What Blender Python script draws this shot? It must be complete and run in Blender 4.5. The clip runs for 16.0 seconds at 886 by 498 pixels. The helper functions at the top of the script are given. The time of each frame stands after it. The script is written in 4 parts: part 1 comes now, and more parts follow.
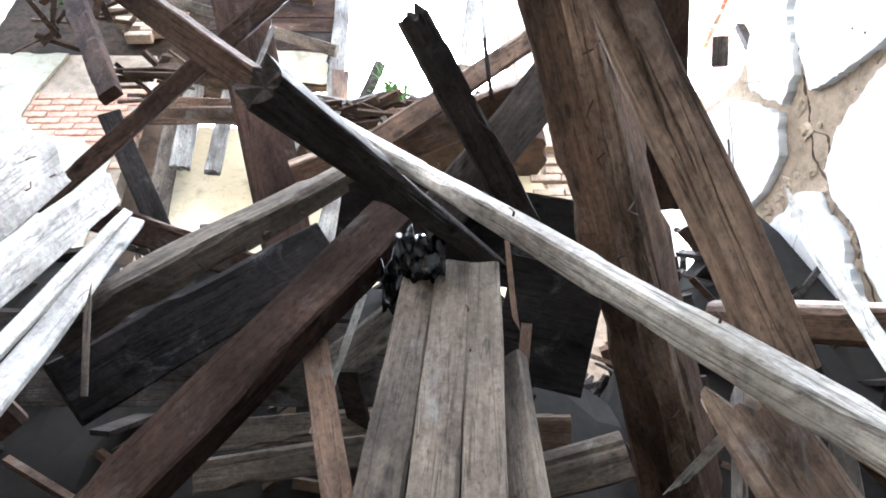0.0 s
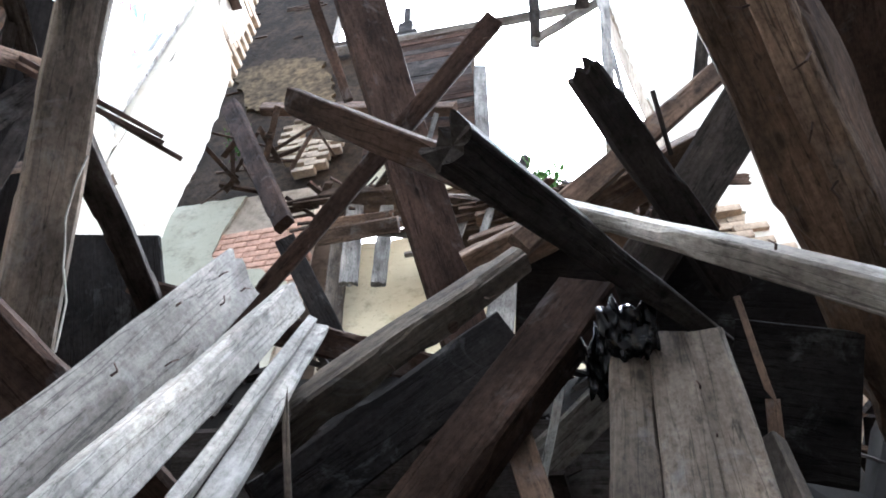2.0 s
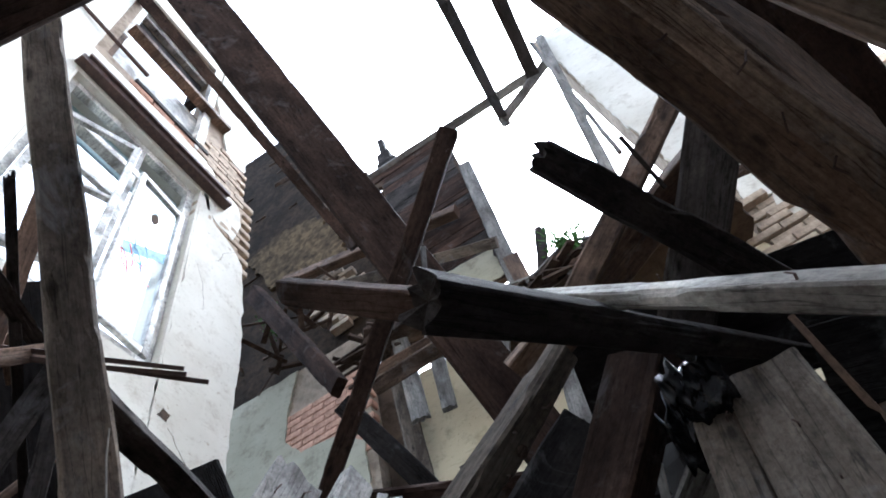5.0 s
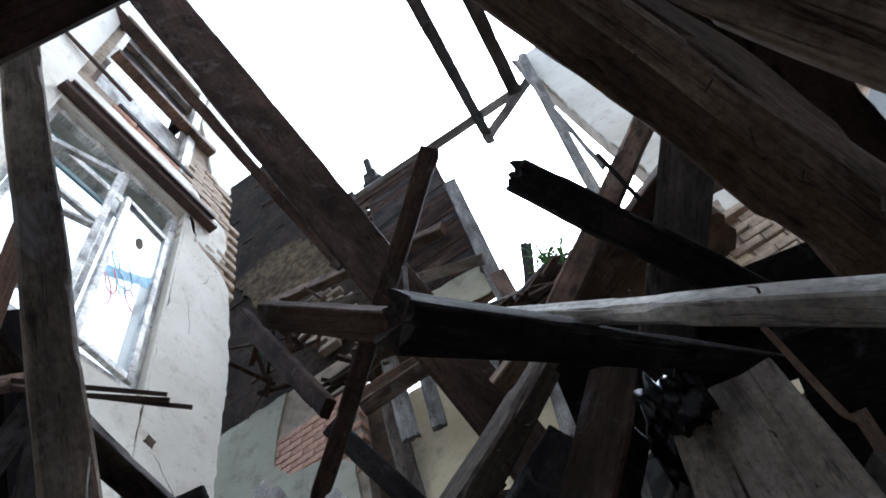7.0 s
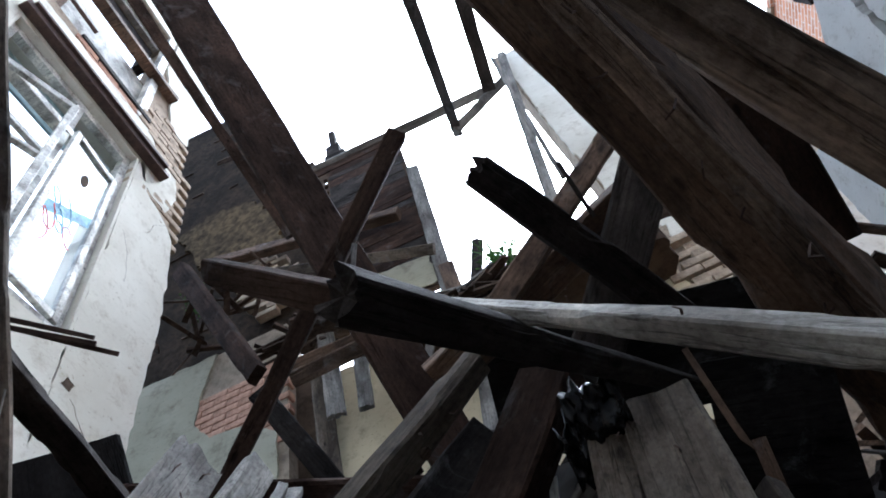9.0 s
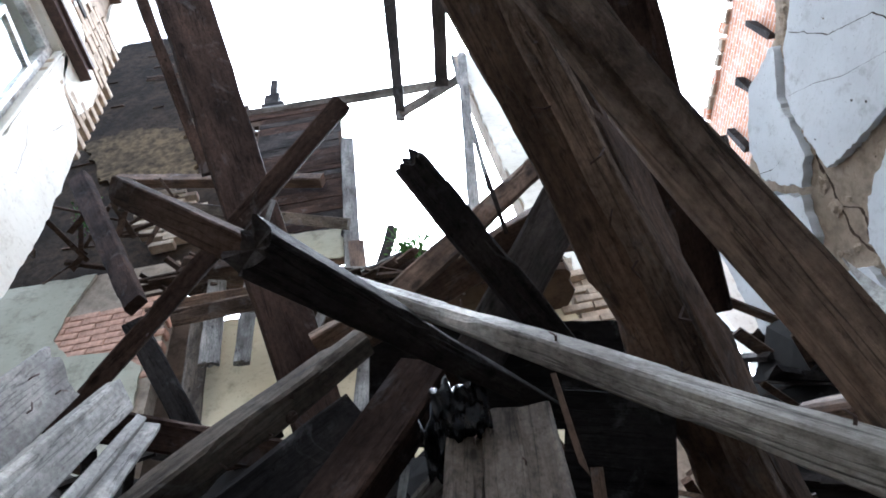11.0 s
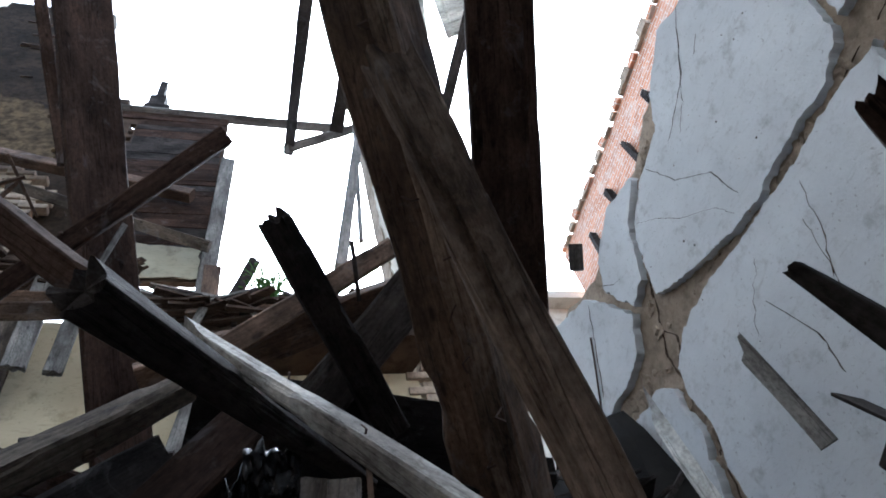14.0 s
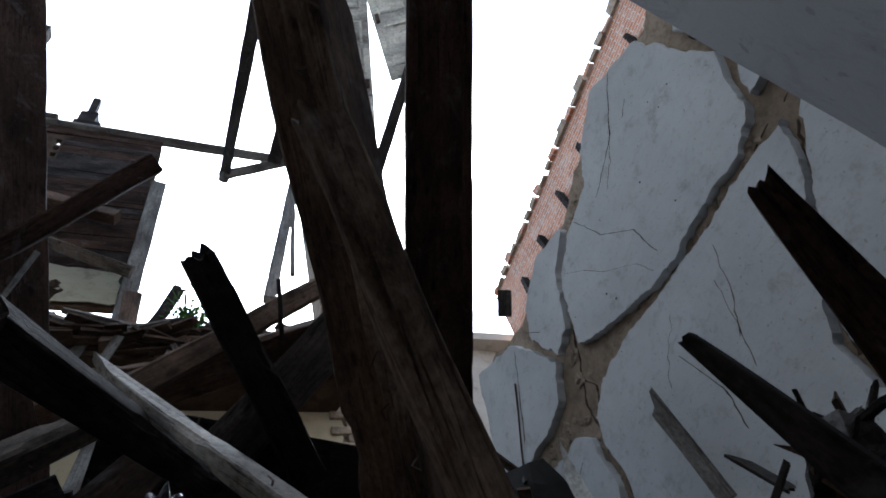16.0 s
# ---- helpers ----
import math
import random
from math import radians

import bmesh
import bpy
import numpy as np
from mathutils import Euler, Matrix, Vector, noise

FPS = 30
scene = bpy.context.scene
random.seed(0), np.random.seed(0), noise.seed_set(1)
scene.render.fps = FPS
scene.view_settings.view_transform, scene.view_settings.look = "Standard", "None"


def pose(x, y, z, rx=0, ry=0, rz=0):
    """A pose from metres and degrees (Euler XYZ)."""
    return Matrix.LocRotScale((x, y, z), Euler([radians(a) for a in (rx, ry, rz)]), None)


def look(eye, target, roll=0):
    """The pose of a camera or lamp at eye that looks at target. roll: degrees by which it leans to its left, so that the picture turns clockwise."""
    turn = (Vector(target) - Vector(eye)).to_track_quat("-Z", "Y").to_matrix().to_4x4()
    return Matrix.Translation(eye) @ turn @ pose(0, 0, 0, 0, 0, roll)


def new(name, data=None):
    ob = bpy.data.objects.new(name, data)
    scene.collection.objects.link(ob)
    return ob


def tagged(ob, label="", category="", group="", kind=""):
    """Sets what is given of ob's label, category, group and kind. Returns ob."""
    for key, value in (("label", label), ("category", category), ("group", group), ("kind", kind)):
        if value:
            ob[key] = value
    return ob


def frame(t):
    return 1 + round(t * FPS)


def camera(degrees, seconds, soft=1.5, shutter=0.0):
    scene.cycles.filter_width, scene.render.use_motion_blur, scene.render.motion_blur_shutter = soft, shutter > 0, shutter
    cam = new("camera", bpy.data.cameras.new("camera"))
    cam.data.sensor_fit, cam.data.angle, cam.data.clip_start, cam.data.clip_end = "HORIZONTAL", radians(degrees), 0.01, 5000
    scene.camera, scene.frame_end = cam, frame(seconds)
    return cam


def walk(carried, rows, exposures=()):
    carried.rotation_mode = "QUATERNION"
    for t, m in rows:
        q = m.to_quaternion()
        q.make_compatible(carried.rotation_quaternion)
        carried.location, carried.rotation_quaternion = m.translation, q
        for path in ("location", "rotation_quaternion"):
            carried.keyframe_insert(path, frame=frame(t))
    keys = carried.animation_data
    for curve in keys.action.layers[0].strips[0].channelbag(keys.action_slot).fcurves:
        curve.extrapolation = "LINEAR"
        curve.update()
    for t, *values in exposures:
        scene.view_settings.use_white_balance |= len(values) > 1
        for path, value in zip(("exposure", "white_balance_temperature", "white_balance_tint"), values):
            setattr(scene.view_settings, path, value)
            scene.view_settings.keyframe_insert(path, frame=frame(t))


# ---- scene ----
cam = camera(69.05, 16.0, soft=1.8)
PATH = [
    (0.0, 0.0028, -0.0174, 1.5100, 126.54, 3.97, -3.44),
    (0.5, -0.0185, -0.0021, 1.5460, 129.12, 1.62, -1.48),
    (1.0, -0.0244, 0.0118, 1.5856, 132.19, 1.60, 1.82),
    (1.5, -0.0481, 0.0704, 1.5930, 136.04, 2.13, 9.68),
    (2.0, -0.0884, 0.1254, 1.5732, 136.00, 0.23, 11.27),
    (2.5, -0.0974, 0.1779, 1.6041, 134.83, 0.58, 16.34),
    (3.0, -0.0926, 0.1728, 1.6597, 135.82, 5.22, 22.85),
    (3.5, -0.0917, 0.1709, 1.6819, 139.07, 7.09, 26.96),
    (4.0, -0.0576, 0.1294, 1.6771, 142.95, 8.24, 29.82),
    (4.5, -0.0223, 0.1318, 1.6582, 145.41, 10.04, 30.82),
    (7.0, 0.0177, 0.1335, 1.6380, 148.54, 12.84, 31.87),
    (7.5, 0.0229, 0.1344, 1.6296, 147.94, 12.96, 29.95),
    (8.0, 0.0209, 0.1362, 1.6223, 146.71, 12.73, 27.46),
    (8.5, 0.0200, 0.1318, 1.6211, 146.16, 12.43, 25.31),
    (11.0, 0.0202, 0.0908, 1.5780, 141.28, 9.52, 5.75),
    (11.5, 0.0270, 0.0848, 1.5761, 140.65, 9.73, 2.30),
    (12.0, 0.0313, 0.0787, 1.5715, 140.23, 9.62, -0.81),
    (12.5, 0.0398, 0.0712, 1.5656, 140.02, 10.06, -3.66),
    (13.0, 0.0424, 0.0588, 1.5636, 140.19, 10.32, -6.35),
    (13.5, 0.0510, 0.0222, 1.5652, 141.92, 10.84, -8.83),
    (14.0, 0.0522, 0.0051, 1.5642, 142.69, 11.45, -10.94),
    (14.5, 0.0541, -0.0107, 1.5616, 143.60, 12.28, -12.59),
    (15.0, 0.0567, -0.0243, 1.5594, 144.15, 12.97, -14.21),
    (15.5, 0.0612, -0.0272, 1.5581, 144.44, 13.47, -15.99),
    (16.0, 0.0639, -0.0324, 1.5569, 144.63, 14.19, -17.02),
]
walk(cam, [(t, pose(x, y, z, rx, ry, rz)) for t, x, y, z, rx, ry, rz in PATH],
     [(0.0, 4.75, 5600, 8), (1.5, 3.90, 5550, 8), (3.0, 3.70, 5450, 8), (4.5, 2.95, 5400, 8), (7.0, 2.10, 5300, 7), (8.5, 2.15, 5300, 7), (11.0, 3.00, 5350, 8),
      (12.5, 3.15, 5400, 8), (13.5, 2.75, 5350, 7), (14.5, 2.05, 5300, 7), (16.0, 1.29, 5300, 7)])

# ---- light: high overcast, brightest overhead ----
world = bpy.data.worlds.new("overcast_sky")
scene.world = world
world.use_nodes = True
wn, wl = world.node_tree.nodes, world.node_tree.links
wn.clear()
sky = wn.new("ShaderNodeTexSky")
sky.sky_type = 'NISHITA'
sky.sun_disc = False
sky.sun_elevation = radians(58)
sky.sun_rotation = radians(20)
sky.dust_density = 6.0
sky.air_density = 1.5
pale = wn.new("ShaderNodeHueSaturation")
pale.inputs["Saturation"].default_value = 0.42
back = wn.new("ShaderNodeBackground")
back.inputs["Strength"].default_value = 0.15
wout = wn.new("ShaderNodeOutputWorld")
wl.new(sky.outputs[0], pale.inputs["Color"])
wl.new(pale.outputs[0], back.inputs["Color"])
wl.new(back.outputs[0], wout.inputs["Surface"])
sun = new("sun", bpy.data.lights.new("sun", 'SUN'))
sun.data.energy, sun.data.angle, sun.data.color = 1.2, radians(25), (1.0, 0.99, 0.97)
sun.matrix_world = look((1.5, 4.0, 9.0), (0, 1, 2))


# ---- materials ----
def nodes_of(name):
    m = bpy.data.materials.new(name)
    m.use_nodes = True
    return m, m.node_tree.nodes, m.node_tree.links, m.node_tree.nodes["Principled BSDF"]


def mapping(n, l, scale, source="Object"):
    c = n.new("ShaderNodeTexCoord")
    mp = n.new("ShaderNodeMapping")
    mp.inputs["Scale"].default_value = scale
    l.new(c.outputs[source], mp.inputs["Vector"])
    return mp.outputs[0]


def noise_tex(n, l, vec, scale, detail=6, rough=0.6, distort=0.0):
    t = n.new("ShaderNodeTexNoise")
    t.inputs["Scale"].default_value = scale
    t.inputs["Detail"].default_value = detail
    t.inputs["Roughness"].default_value = rough
    t.inputs["Distortion"].default_value = distort
    l.new(vec, t.inputs["Vector"])
    return t.outputs["Fac"]


def ramp(n, l, fac, stops):
    r = n.new("ShaderNodeValToRGB")
    while len(r.color_ramp.elements) < len(stops):
        r.color_ramp.elements.new(0.5)
    for e, (p, c) in zip(r.color_ramp.elements, stops):
        e.position, e.color = p, (c[0], c[1], c[2], 1)
    l.new(fac, r.inputs[0])
    return r.outputs[0]


def mix(n, l, a, b, fac, mode='MIX'):
    x = n.new("ShaderNodeMix")
    x.data_type, x.blend_type = 'RGBA', mode
    for s, v in ((x.inputs[0], fac), (x.inputs[6], a), (x.inputs[7], b)):
        if isinstance(v, (int, float)):
            s.default_value = v
        elif isinstance(v, tuple):
            s.default_value = (*v, 1)
        else:
            l.new(v, s)
    return x.outputs[2]


def bump(n, l, bsdf, height, strength, dist=0.01, under=None):
    b = n.new("ShaderNodeBump")
    b.inputs["Strength"].default_value = strength
    b.inputs["Distance"].default_value = dist
    l.new(height, b.inputs["Height"])
    if under is not None:
        l.new(under, b.inputs["Normal"])
    l.new(b.outputs[0], bsdf.inputs["Normal"])
    return b.outputs[0]


def wood(name, dark, light, stain, rough=0.8, relief=0.35, stain_amount=0.6, gloss=0.2):
    """Grain runs along the piece's own x axis."""
    m, n, l, b = nodes_of(name)
    info = n.new("ShaderNodeObjectInfo")
    c = n.new("ShaderNodeTexCoord")
    off = n.new("ShaderNodeVectorMath")
    off.operation = 'MULTIPLY_ADD'
    l.new(info.outputs["Random"], off.inputs[0])
    off.inputs[1].default_value = (37.0, 19.0, 53.0)
    l.new(c.outputs["Object"], off.inputs[2])

    def stretched(s):
        mp = n.new("ShaderNodeMapping")
        mp.inputs["Scale"].default_value = s
        l.new(off.outputs[0], mp.inputs["Vector"])
        return mp.outputs[0]
    grain = noise_tex(n, l, stretched((3.0, 70, 70)), 1.0, 8, 0.7, 0.6)
    fibre = noise_tex(n, l, stretched((9.0, 260, 260)), 1.0, 4, 0.6)
    blot = noise_tex(n, l, stretched((4.0, 9, 9)), 1.0, 6, 0.65, 0.4)
    col = ramp(n, l, grain, [(0.22, dark), (0.84, light)])
    col = mix(n, l, col, stain, ramp(n, l, blot, [(0.48, (0, 0, 0)), (0.68, (stain_amount,) * 3)]))
    patch = noise_tex(n, l, stretched((14, 26, 26)), 1.0, 7, 0.75, 0.8)
    col = mix(n, l, col, tuple(0.75 * k for k in light), ramp(n, l, patch, [(0.50, (0, 0, 0)), (0.66, (0.55,) * 3)]))
    col = mix(n, l, col, stain, ramp(n, l, noise_tex(n, l, stretched((22, 60, 60)), 1.0, 5, 0.7), [(0.58, (0, 0, 0)), (0.68, (0.7,) * 3)]))
    broad = noise_tex(n, l, stretched((2.2, 5, 5)), 1.0, 4, 0.55, 0.5)
    col = mix(n, l, col, ramp(n, l, broad, [(0.34, (0.45, 0.43, 0.42)), (0.52, (1, 1, 1)), (0.70, (1.6, 1.55, 1.5))]), 1.0, 'MULTIPLY')
    crack = ramp(n, l, noise_tex(n, l, stretched((1.3, 34, 34)), 1.0, 3, 0.5, 0.3), [(0.485, (1, 1, 1)), (0.5, (0.25,) * 3), (0.515, (1, 1, 1))])
    col = mix(n, l, col, crack, 0.75, 'MULTIPLY')
    grit = noise_tex(n, l, stretched((55, 75, 75)), 1.0, 5, 0.75)
    col = mix(n, l, col, ramp(n, l, grit, [(0.30, (0.55, 0.53, 0.52)), (0.52, (1, 1, 1)), (0.74, (1.35, 1.33, 1.3))]), 1.0, 'MULTIPLY')
    cells = n.new("ShaderNodeTexVoronoi")
    cells.inputs["Scale"].default_value = 1.0
    l.new(stretched((5.5, 13, 13)), cells.inputs["Vector"])
    knots = ramp(n, l, cells.outputs["Distance"], [(0.07, (0.22,) * 3), (0.13, (0.75,) * 3), (0.18, (1, 1, 1))])
    col = mix(n, l, col, knots, 0.85, 'MULTIPLY')
    dusty = noise_tex(n, l, stretched((6, 8, 8)), 1.0, 8, 0.72, 0.6)
    col = mix(n, l, col, tuple(min(1.0, 0.12 + 1.0 * sum(light) / 3) for k in range(3)), ramp(n, l, dusty, [(0.56, (0, 0, 0)), (0.70, (0.30,) * 3)]))
    tone = n.new("ShaderNodeMapRange")
    tone.inputs["To Min"].default_value, tone.inputs["To Max"].default_value = 0.8, 1.2
    l.new(info.outputs["Random"], tone.inputs["Value"])
    col = mix(n, l, col, tone.outputs[0], 1.0, 'MULTIPLY')
    l.new(col, b.inputs["Base Color"])
    b.inputs["Roughness"].default_value = rough
    b.inputs["Specular IOR Level"].default_value = gloss
    u = bump(n, l, b, grain, relief, 0.006)
    u = bump(n, l, b, fibre, relief, 0.002, u)
    u = bump(n, l, b, crack, relief, 0.004, u)
    bump(n, l, b, grit, relief, 0.003, u)
    return m


def plaster(name, base, shade, dirt, dirt_at=0.62, scale=1.0, relief=0.2):
    m, n, l, b = nodes_of(name)
    v = mapping(n, l, (scale,) * 3)
    big = noise_tex(n, l, v, 1.1, 6, 0.6)
    mid = noise_tex(n, l, v, 6.0, 8, 0.7)
    fine = noise_tex(n, l, v, 60.0, 6, 0.7)
    col = ramp(n, l, big, [(0.35, shade), (0.62, base)])
    col = mix(n, l, col, dirt, ramp(n, l, mid, [(dirt_at - 0.06, (0, 0, 0)), (dirt_at + 0.16, (0.8,) * 3)]))
    smear = noise_tex(n, l, mapping(n, l, (scale * 3, scale * 5, scale * 14)), 1.6, 9, 0.78, 1.2)
    col = mix(n, l, col, dirt, ramp(n, l, smear, [(0.54, (0, 0, 0)), (0.72, (0.55,) * 3)]))
    speck = ramp(n, l, noise_tex(n, l, v, 38.0, 3, 0.5), [(0.66, (0, 0, 0)), (0.72, (0.6,) * 3)])
    col = mix(n, l, col, dirt, speck)
    l.new(col, b.inputs["Base Color"])
    b.inputs["Roughness"].default_value = 0.92
    b.inputs["Specular IOR Level"].default_value = 0.08
    u = bump(n, l, b, mid, relief, 0.012)
    bump(n, l, b, fine, relief, 0.002, u)
    return m


def brick_mat(name, base, mortar, scale=1.0):
    """Courses for masonry too far away to show single bricks."""
    m, n, l, b = nodes_of(name)
    c = n.new("ShaderNodeTexCoord")
    sep = n.new("ShaderNodeSeparateXYZ")
    com = n.new("ShaderNodeCombineXYZ")
    l.new(c.outputs["Object"], sep.inputs[0])
    l.new(sep.outputs["Y"], com.inputs["X"])
    l.new(sep.outputs["Z"], com.inputs["Y"])
    t = n.new("ShaderNodeTexBrick")
    t.inputs["Scale"].default_value = scale
    t.inputs["Brick Width"].default_value, t.inputs["Row Height"].default_value = 0.26, 0.077
    t.inputs["Mortar Size"].default_value = 0.009
    t.inputs["Color1"].default_value = (*base, 1)
    t.inputs["Color2"].default_value = (base[0] * 0.72, base[1] * 0.66, base[2] * 0.62, 1)
    t.inputs["Mortar"].default_value = (*mortar, 1)
    l.new(com.outputs[0], t.inputs["Vector"])
    v = mapping(n, l, (1, 1, 1))
    wear = noise_tex(n, l, v, 3.0, 8, 0.7)
    col = mix(n, l, t.outputs["Color"], mortar, ramp(n, l, wear, [(0.5, (0, 0, 0)), (0.7, (0.7,) * 3)]))
    l.new(col, b.inputs["Base Color"])
    b.inputs["Roughness"].default_value = 0.95
    u = bump(n, l, b, t.outputs["Fac"], -0.6, 0.012)
    bump(n, l, b, noise_tex(n, l, v, 40, 5, 0.7), 0.3, 0.004, u)
    return m


def plain(name, color, rough=0.7, metal=0.0, grain=20.0, spread=0.35):
    m, n, l, b = nodes_of(name)
    v = mapping(n, l, (1, 1, 1))
    f = noise_tex(n, l, v, grain, 7, 0.7)
    lo = tuple(k * (1 - spread) for k in color)
    hi = tuple(min(1, k * (1 + spread)) for k in color)
    l.new(ramp(n, l, f, [(0.35, lo), (0.65, hi)]), b.inputs["Base Color"])
    b.inputs["Roughness"].default_value, b.inputs["Metallic"].default_value = rough, metal
    b.inputs["Specular IOR Level"].default_value = 0.5 if metal or rough < 0.6 else 0.12
    bump(n, l, b, f, 0.25, 0.004)
    return m


OLD = wood("old_brown_timber", (0.062, 0.038, 0.026), (0.195, 0.130, 0.090), (0.028, 0.018, 0.012))
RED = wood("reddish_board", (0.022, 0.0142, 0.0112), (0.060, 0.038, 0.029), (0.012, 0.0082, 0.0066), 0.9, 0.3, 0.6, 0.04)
# paler than the other greys, for the sky light on the long rafter
PALERAFTER = wood("pale_grey_rafter", (0.30, 0.285, 0.26), (0.62, 0.60, 0.56), (0.17, 0.15, 0.125), 0.85, 0.5, 0.5)
GREY = wood("weathered_grey_wood", (0.115, 0.106, 0.096), (0.285, 0.272, 0.252), (0.064, 0.051, 0.039), 0.85, 0.5, 0.5)
TAN = wood("dry_tan_plank", (0.064, 0.051, 0.039), (0.182, 0.151, 0.121), (0.031, 0.023, 0.018), 0.85, 0.4, 0.55)
PALE = wood("pale_split_wood", (0.15, 0.143, 0.132), (0.315, 0.305, 0.287), (0.092, 0.082, 0.068), 0.85, 0.4, 0.45)
BLACK = wood("charred_timber", (0.022, 0.019, 0.0175), (0.066, 0.056, 0.051), (0.012, 0.0105, 0.010), 0.88, 0.5, 0.6, 0.07)
# black base stands for the shade on boards deep under the pile
SHADEBLACK = wood("shade_black_board", (0.009, 0.008, 0.0078), (0.025, 0.022, 0.021), (0.006, 0.0057, 0.0055), 0.9, 0.4, 0.6, 0.05)
# dark brown between the old brown and the black timber
DARKWOOD = wood("dark_brown_timber", (0.040, 0.027, 0.020), (0.138, 0.098, 0.074), (0.018, 0.013, 0.010), 0.9, 0.6, 0.6, 0.1)
ROT = wood("rotten_brown_timber", (0.086, 0.058, 0.042), (0.36, 0.265, 0.195), (0.038, 0.025, 0.018), 0.9, 1.0, 0.85)
DRY = wood("dry_brown_post", (0.095, 0.075, 0.058), (0.255, 0.210, 0.168), (0.047, 0.034, 0.025), 0.85, 0.4, 0.5)
WHITE = wood("white_painted_wood", (0.52, 0.52, 0.48), (0.74, 0.74, 0.70), (0.33, 0.29, 0.23), 0.6, 0.15, 0.5)
PLASTER = plaster("white_plaster", (0.58, 0.592, 0.60), (0.485, 0.496, 0.505), (0.27, 0.262, 0.25), 0.60, 1.6, 0.35)
CREAM = plaster("cream_plaster", (0.66, 0.635, 0.56), (0.53, 0.50, 0.425), (0.32, 0.27, 0.20), 0.60)
YELLOW = plaster("yellowed_plaster", (0.60, 0.52, 0.36), (0.46, 0.38, 0.25), (0.24, 0.19, 0.12), 0.60)
GREYWALL = plaster("grey_plaster", (0.38, 0.35, 0.27), (0.29, 0.27, 0.20), (0.13, 0.11, 0.08), 0.58)
LOAM = plaster("bare_loam_render", (0.36, 0.29, 0.22), (0.24, 0.19, 0.14), (0.13, 0.10, 0.075), 0.52, 2.0, 1.0)
# dark brown of the upper boards; also shade colour for gap and cracks
DARKBACK = plaster("dark_brown_fill", (0.095, 0.066, 0.046), (0.05, 0.035, 0.025), (0.02, 0.014, 0.010), 0.52, 1.5, 0.6)
BRICK = plain("pale_brick", (0.34, 0.27, 0.20), 0.95, 0, 14)
REDBRICK = plain("red_brick", (0.40, 0.235, 0.165), 0.95, 0, 14)
FARBRICK = brick_mat("far_orange_brick", (0.60, 0.27, 0.15), (0.62, 0.54, 0.46))
# both bases darkened to offset the strong sky light on this wall
DARKRUBBLE = plaster("dark_rubble_wall", (0.046, 0.031, 0.020), (0.020, 0.014, 0.0095), (0.009, 0.0065, 0.005), 0.50, 2.4, 1.0)
DARKYELLOW = plaster("dark_yellow_plaster", (0.14, 0.098, 0.052), (0.075, 0.053, 0.03), (0.014, 0.010, 0.007), 0.46, 1.6, 0.6)
STONE = plain("rubble_stone", (0.40, 0.33, 0.23), 0.95, 0, 9)
RUST = plain("rusty_iron", (0.07, 0.042, 0.032), 0.75, 0.3, 30)
SHUTTER = plain("blue_grey_shutter", (0.30, 0.40, 0.41), 0.6, 0, 10, 0.15)
# near-black base, so that ground and heap look deeply shaded
SHADEGROUND = plain("shade_dark_ground", (0.009, 0.0078, 0.0068), 0.95, 0, 7)
LEAF = plain("green_leaf", (0.07, 0.15, 0.035), 0.6, 0, 30)
SHEET = plain("black_plastic_sheet", (0.012, 0.013, 0.015), 0.25, 0, 6)
GLASS, _n, _l, _b = nodes_of("window_glass")
_b.inputs["Transmission Weight"].default_value, _b.inputs["Roughness"].default_value, _b.inputs["IOR"].default_value = 1.0, 0.03, 1.1
_b.inputs["Base Color"].default_value = (0.9, 0.95, 0.97, 1)
REDPAINT = plain("red_spray_paint", (0.55, 0.10, 0.10), 0.6)
BLUEPAINT = plain("blue_spray_paint", (0.16, 0.33, 0.45), 0.6)
DUST = plain("pale_dust", (0.42, 0.40, 0.36), 0.95, 0, 25)
GREYPAINT = plaster("grey_painted_board", (0.38, 0.388, 0.405), (0.32, 0.328, 0.345), (0.21, 0.21, 0.21), 0.66)


# ---- builders ----
def part(name, bm, material, parent=None, label="", m=None):
    me = bpy.data.meshes.new(name)
    bm.to_mesh(me)
    bm.free()
    me.materials.append(material)
    ob = new(name, me)
    if parent is not None:
        ob.parent = parent
    if m is not None:
        ob.matrix_basis = m
    if label:
        ob["label"] = label
    return ob


def box(bm, x0, x1, y0, y1, z0, z1, wear=0.0):
    v = [bm.verts.new((x + random.uniform(-wear, wear), y + random.uniform(-wear, wear), z + random.uniform(-wear, wear)))
         for x in (x0, x1) for y in (y0, y1) for z in (z0, z1)]
    for f in ((0, 1, 3, 2), (4, 6, 7, 5), (0, 4, 5, 1), (2, 3, 7, 6), (0, 2, 6, 4), (1, 5, 7, 3)):
        bm.faces.new([v[i] for i in f])


def axes(a, b, face, twist=0.0):
    """A pose at a whose x runs to b and whose z is the side that looks along face, turned by twist degrees."""
    a, b, face = Vector(a), Vector(b), Vector(face)
    x = (b - a).normalized()
    z = (face - x * face.dot(x)).normalized()
    y = z.cross(x)
    m = Matrix((x, y, z)).transposed().to_4x4()
    return Matrix.Translation(a) @ m @ pose(0, 0, 0, twist, 0, 0), (b - a).length


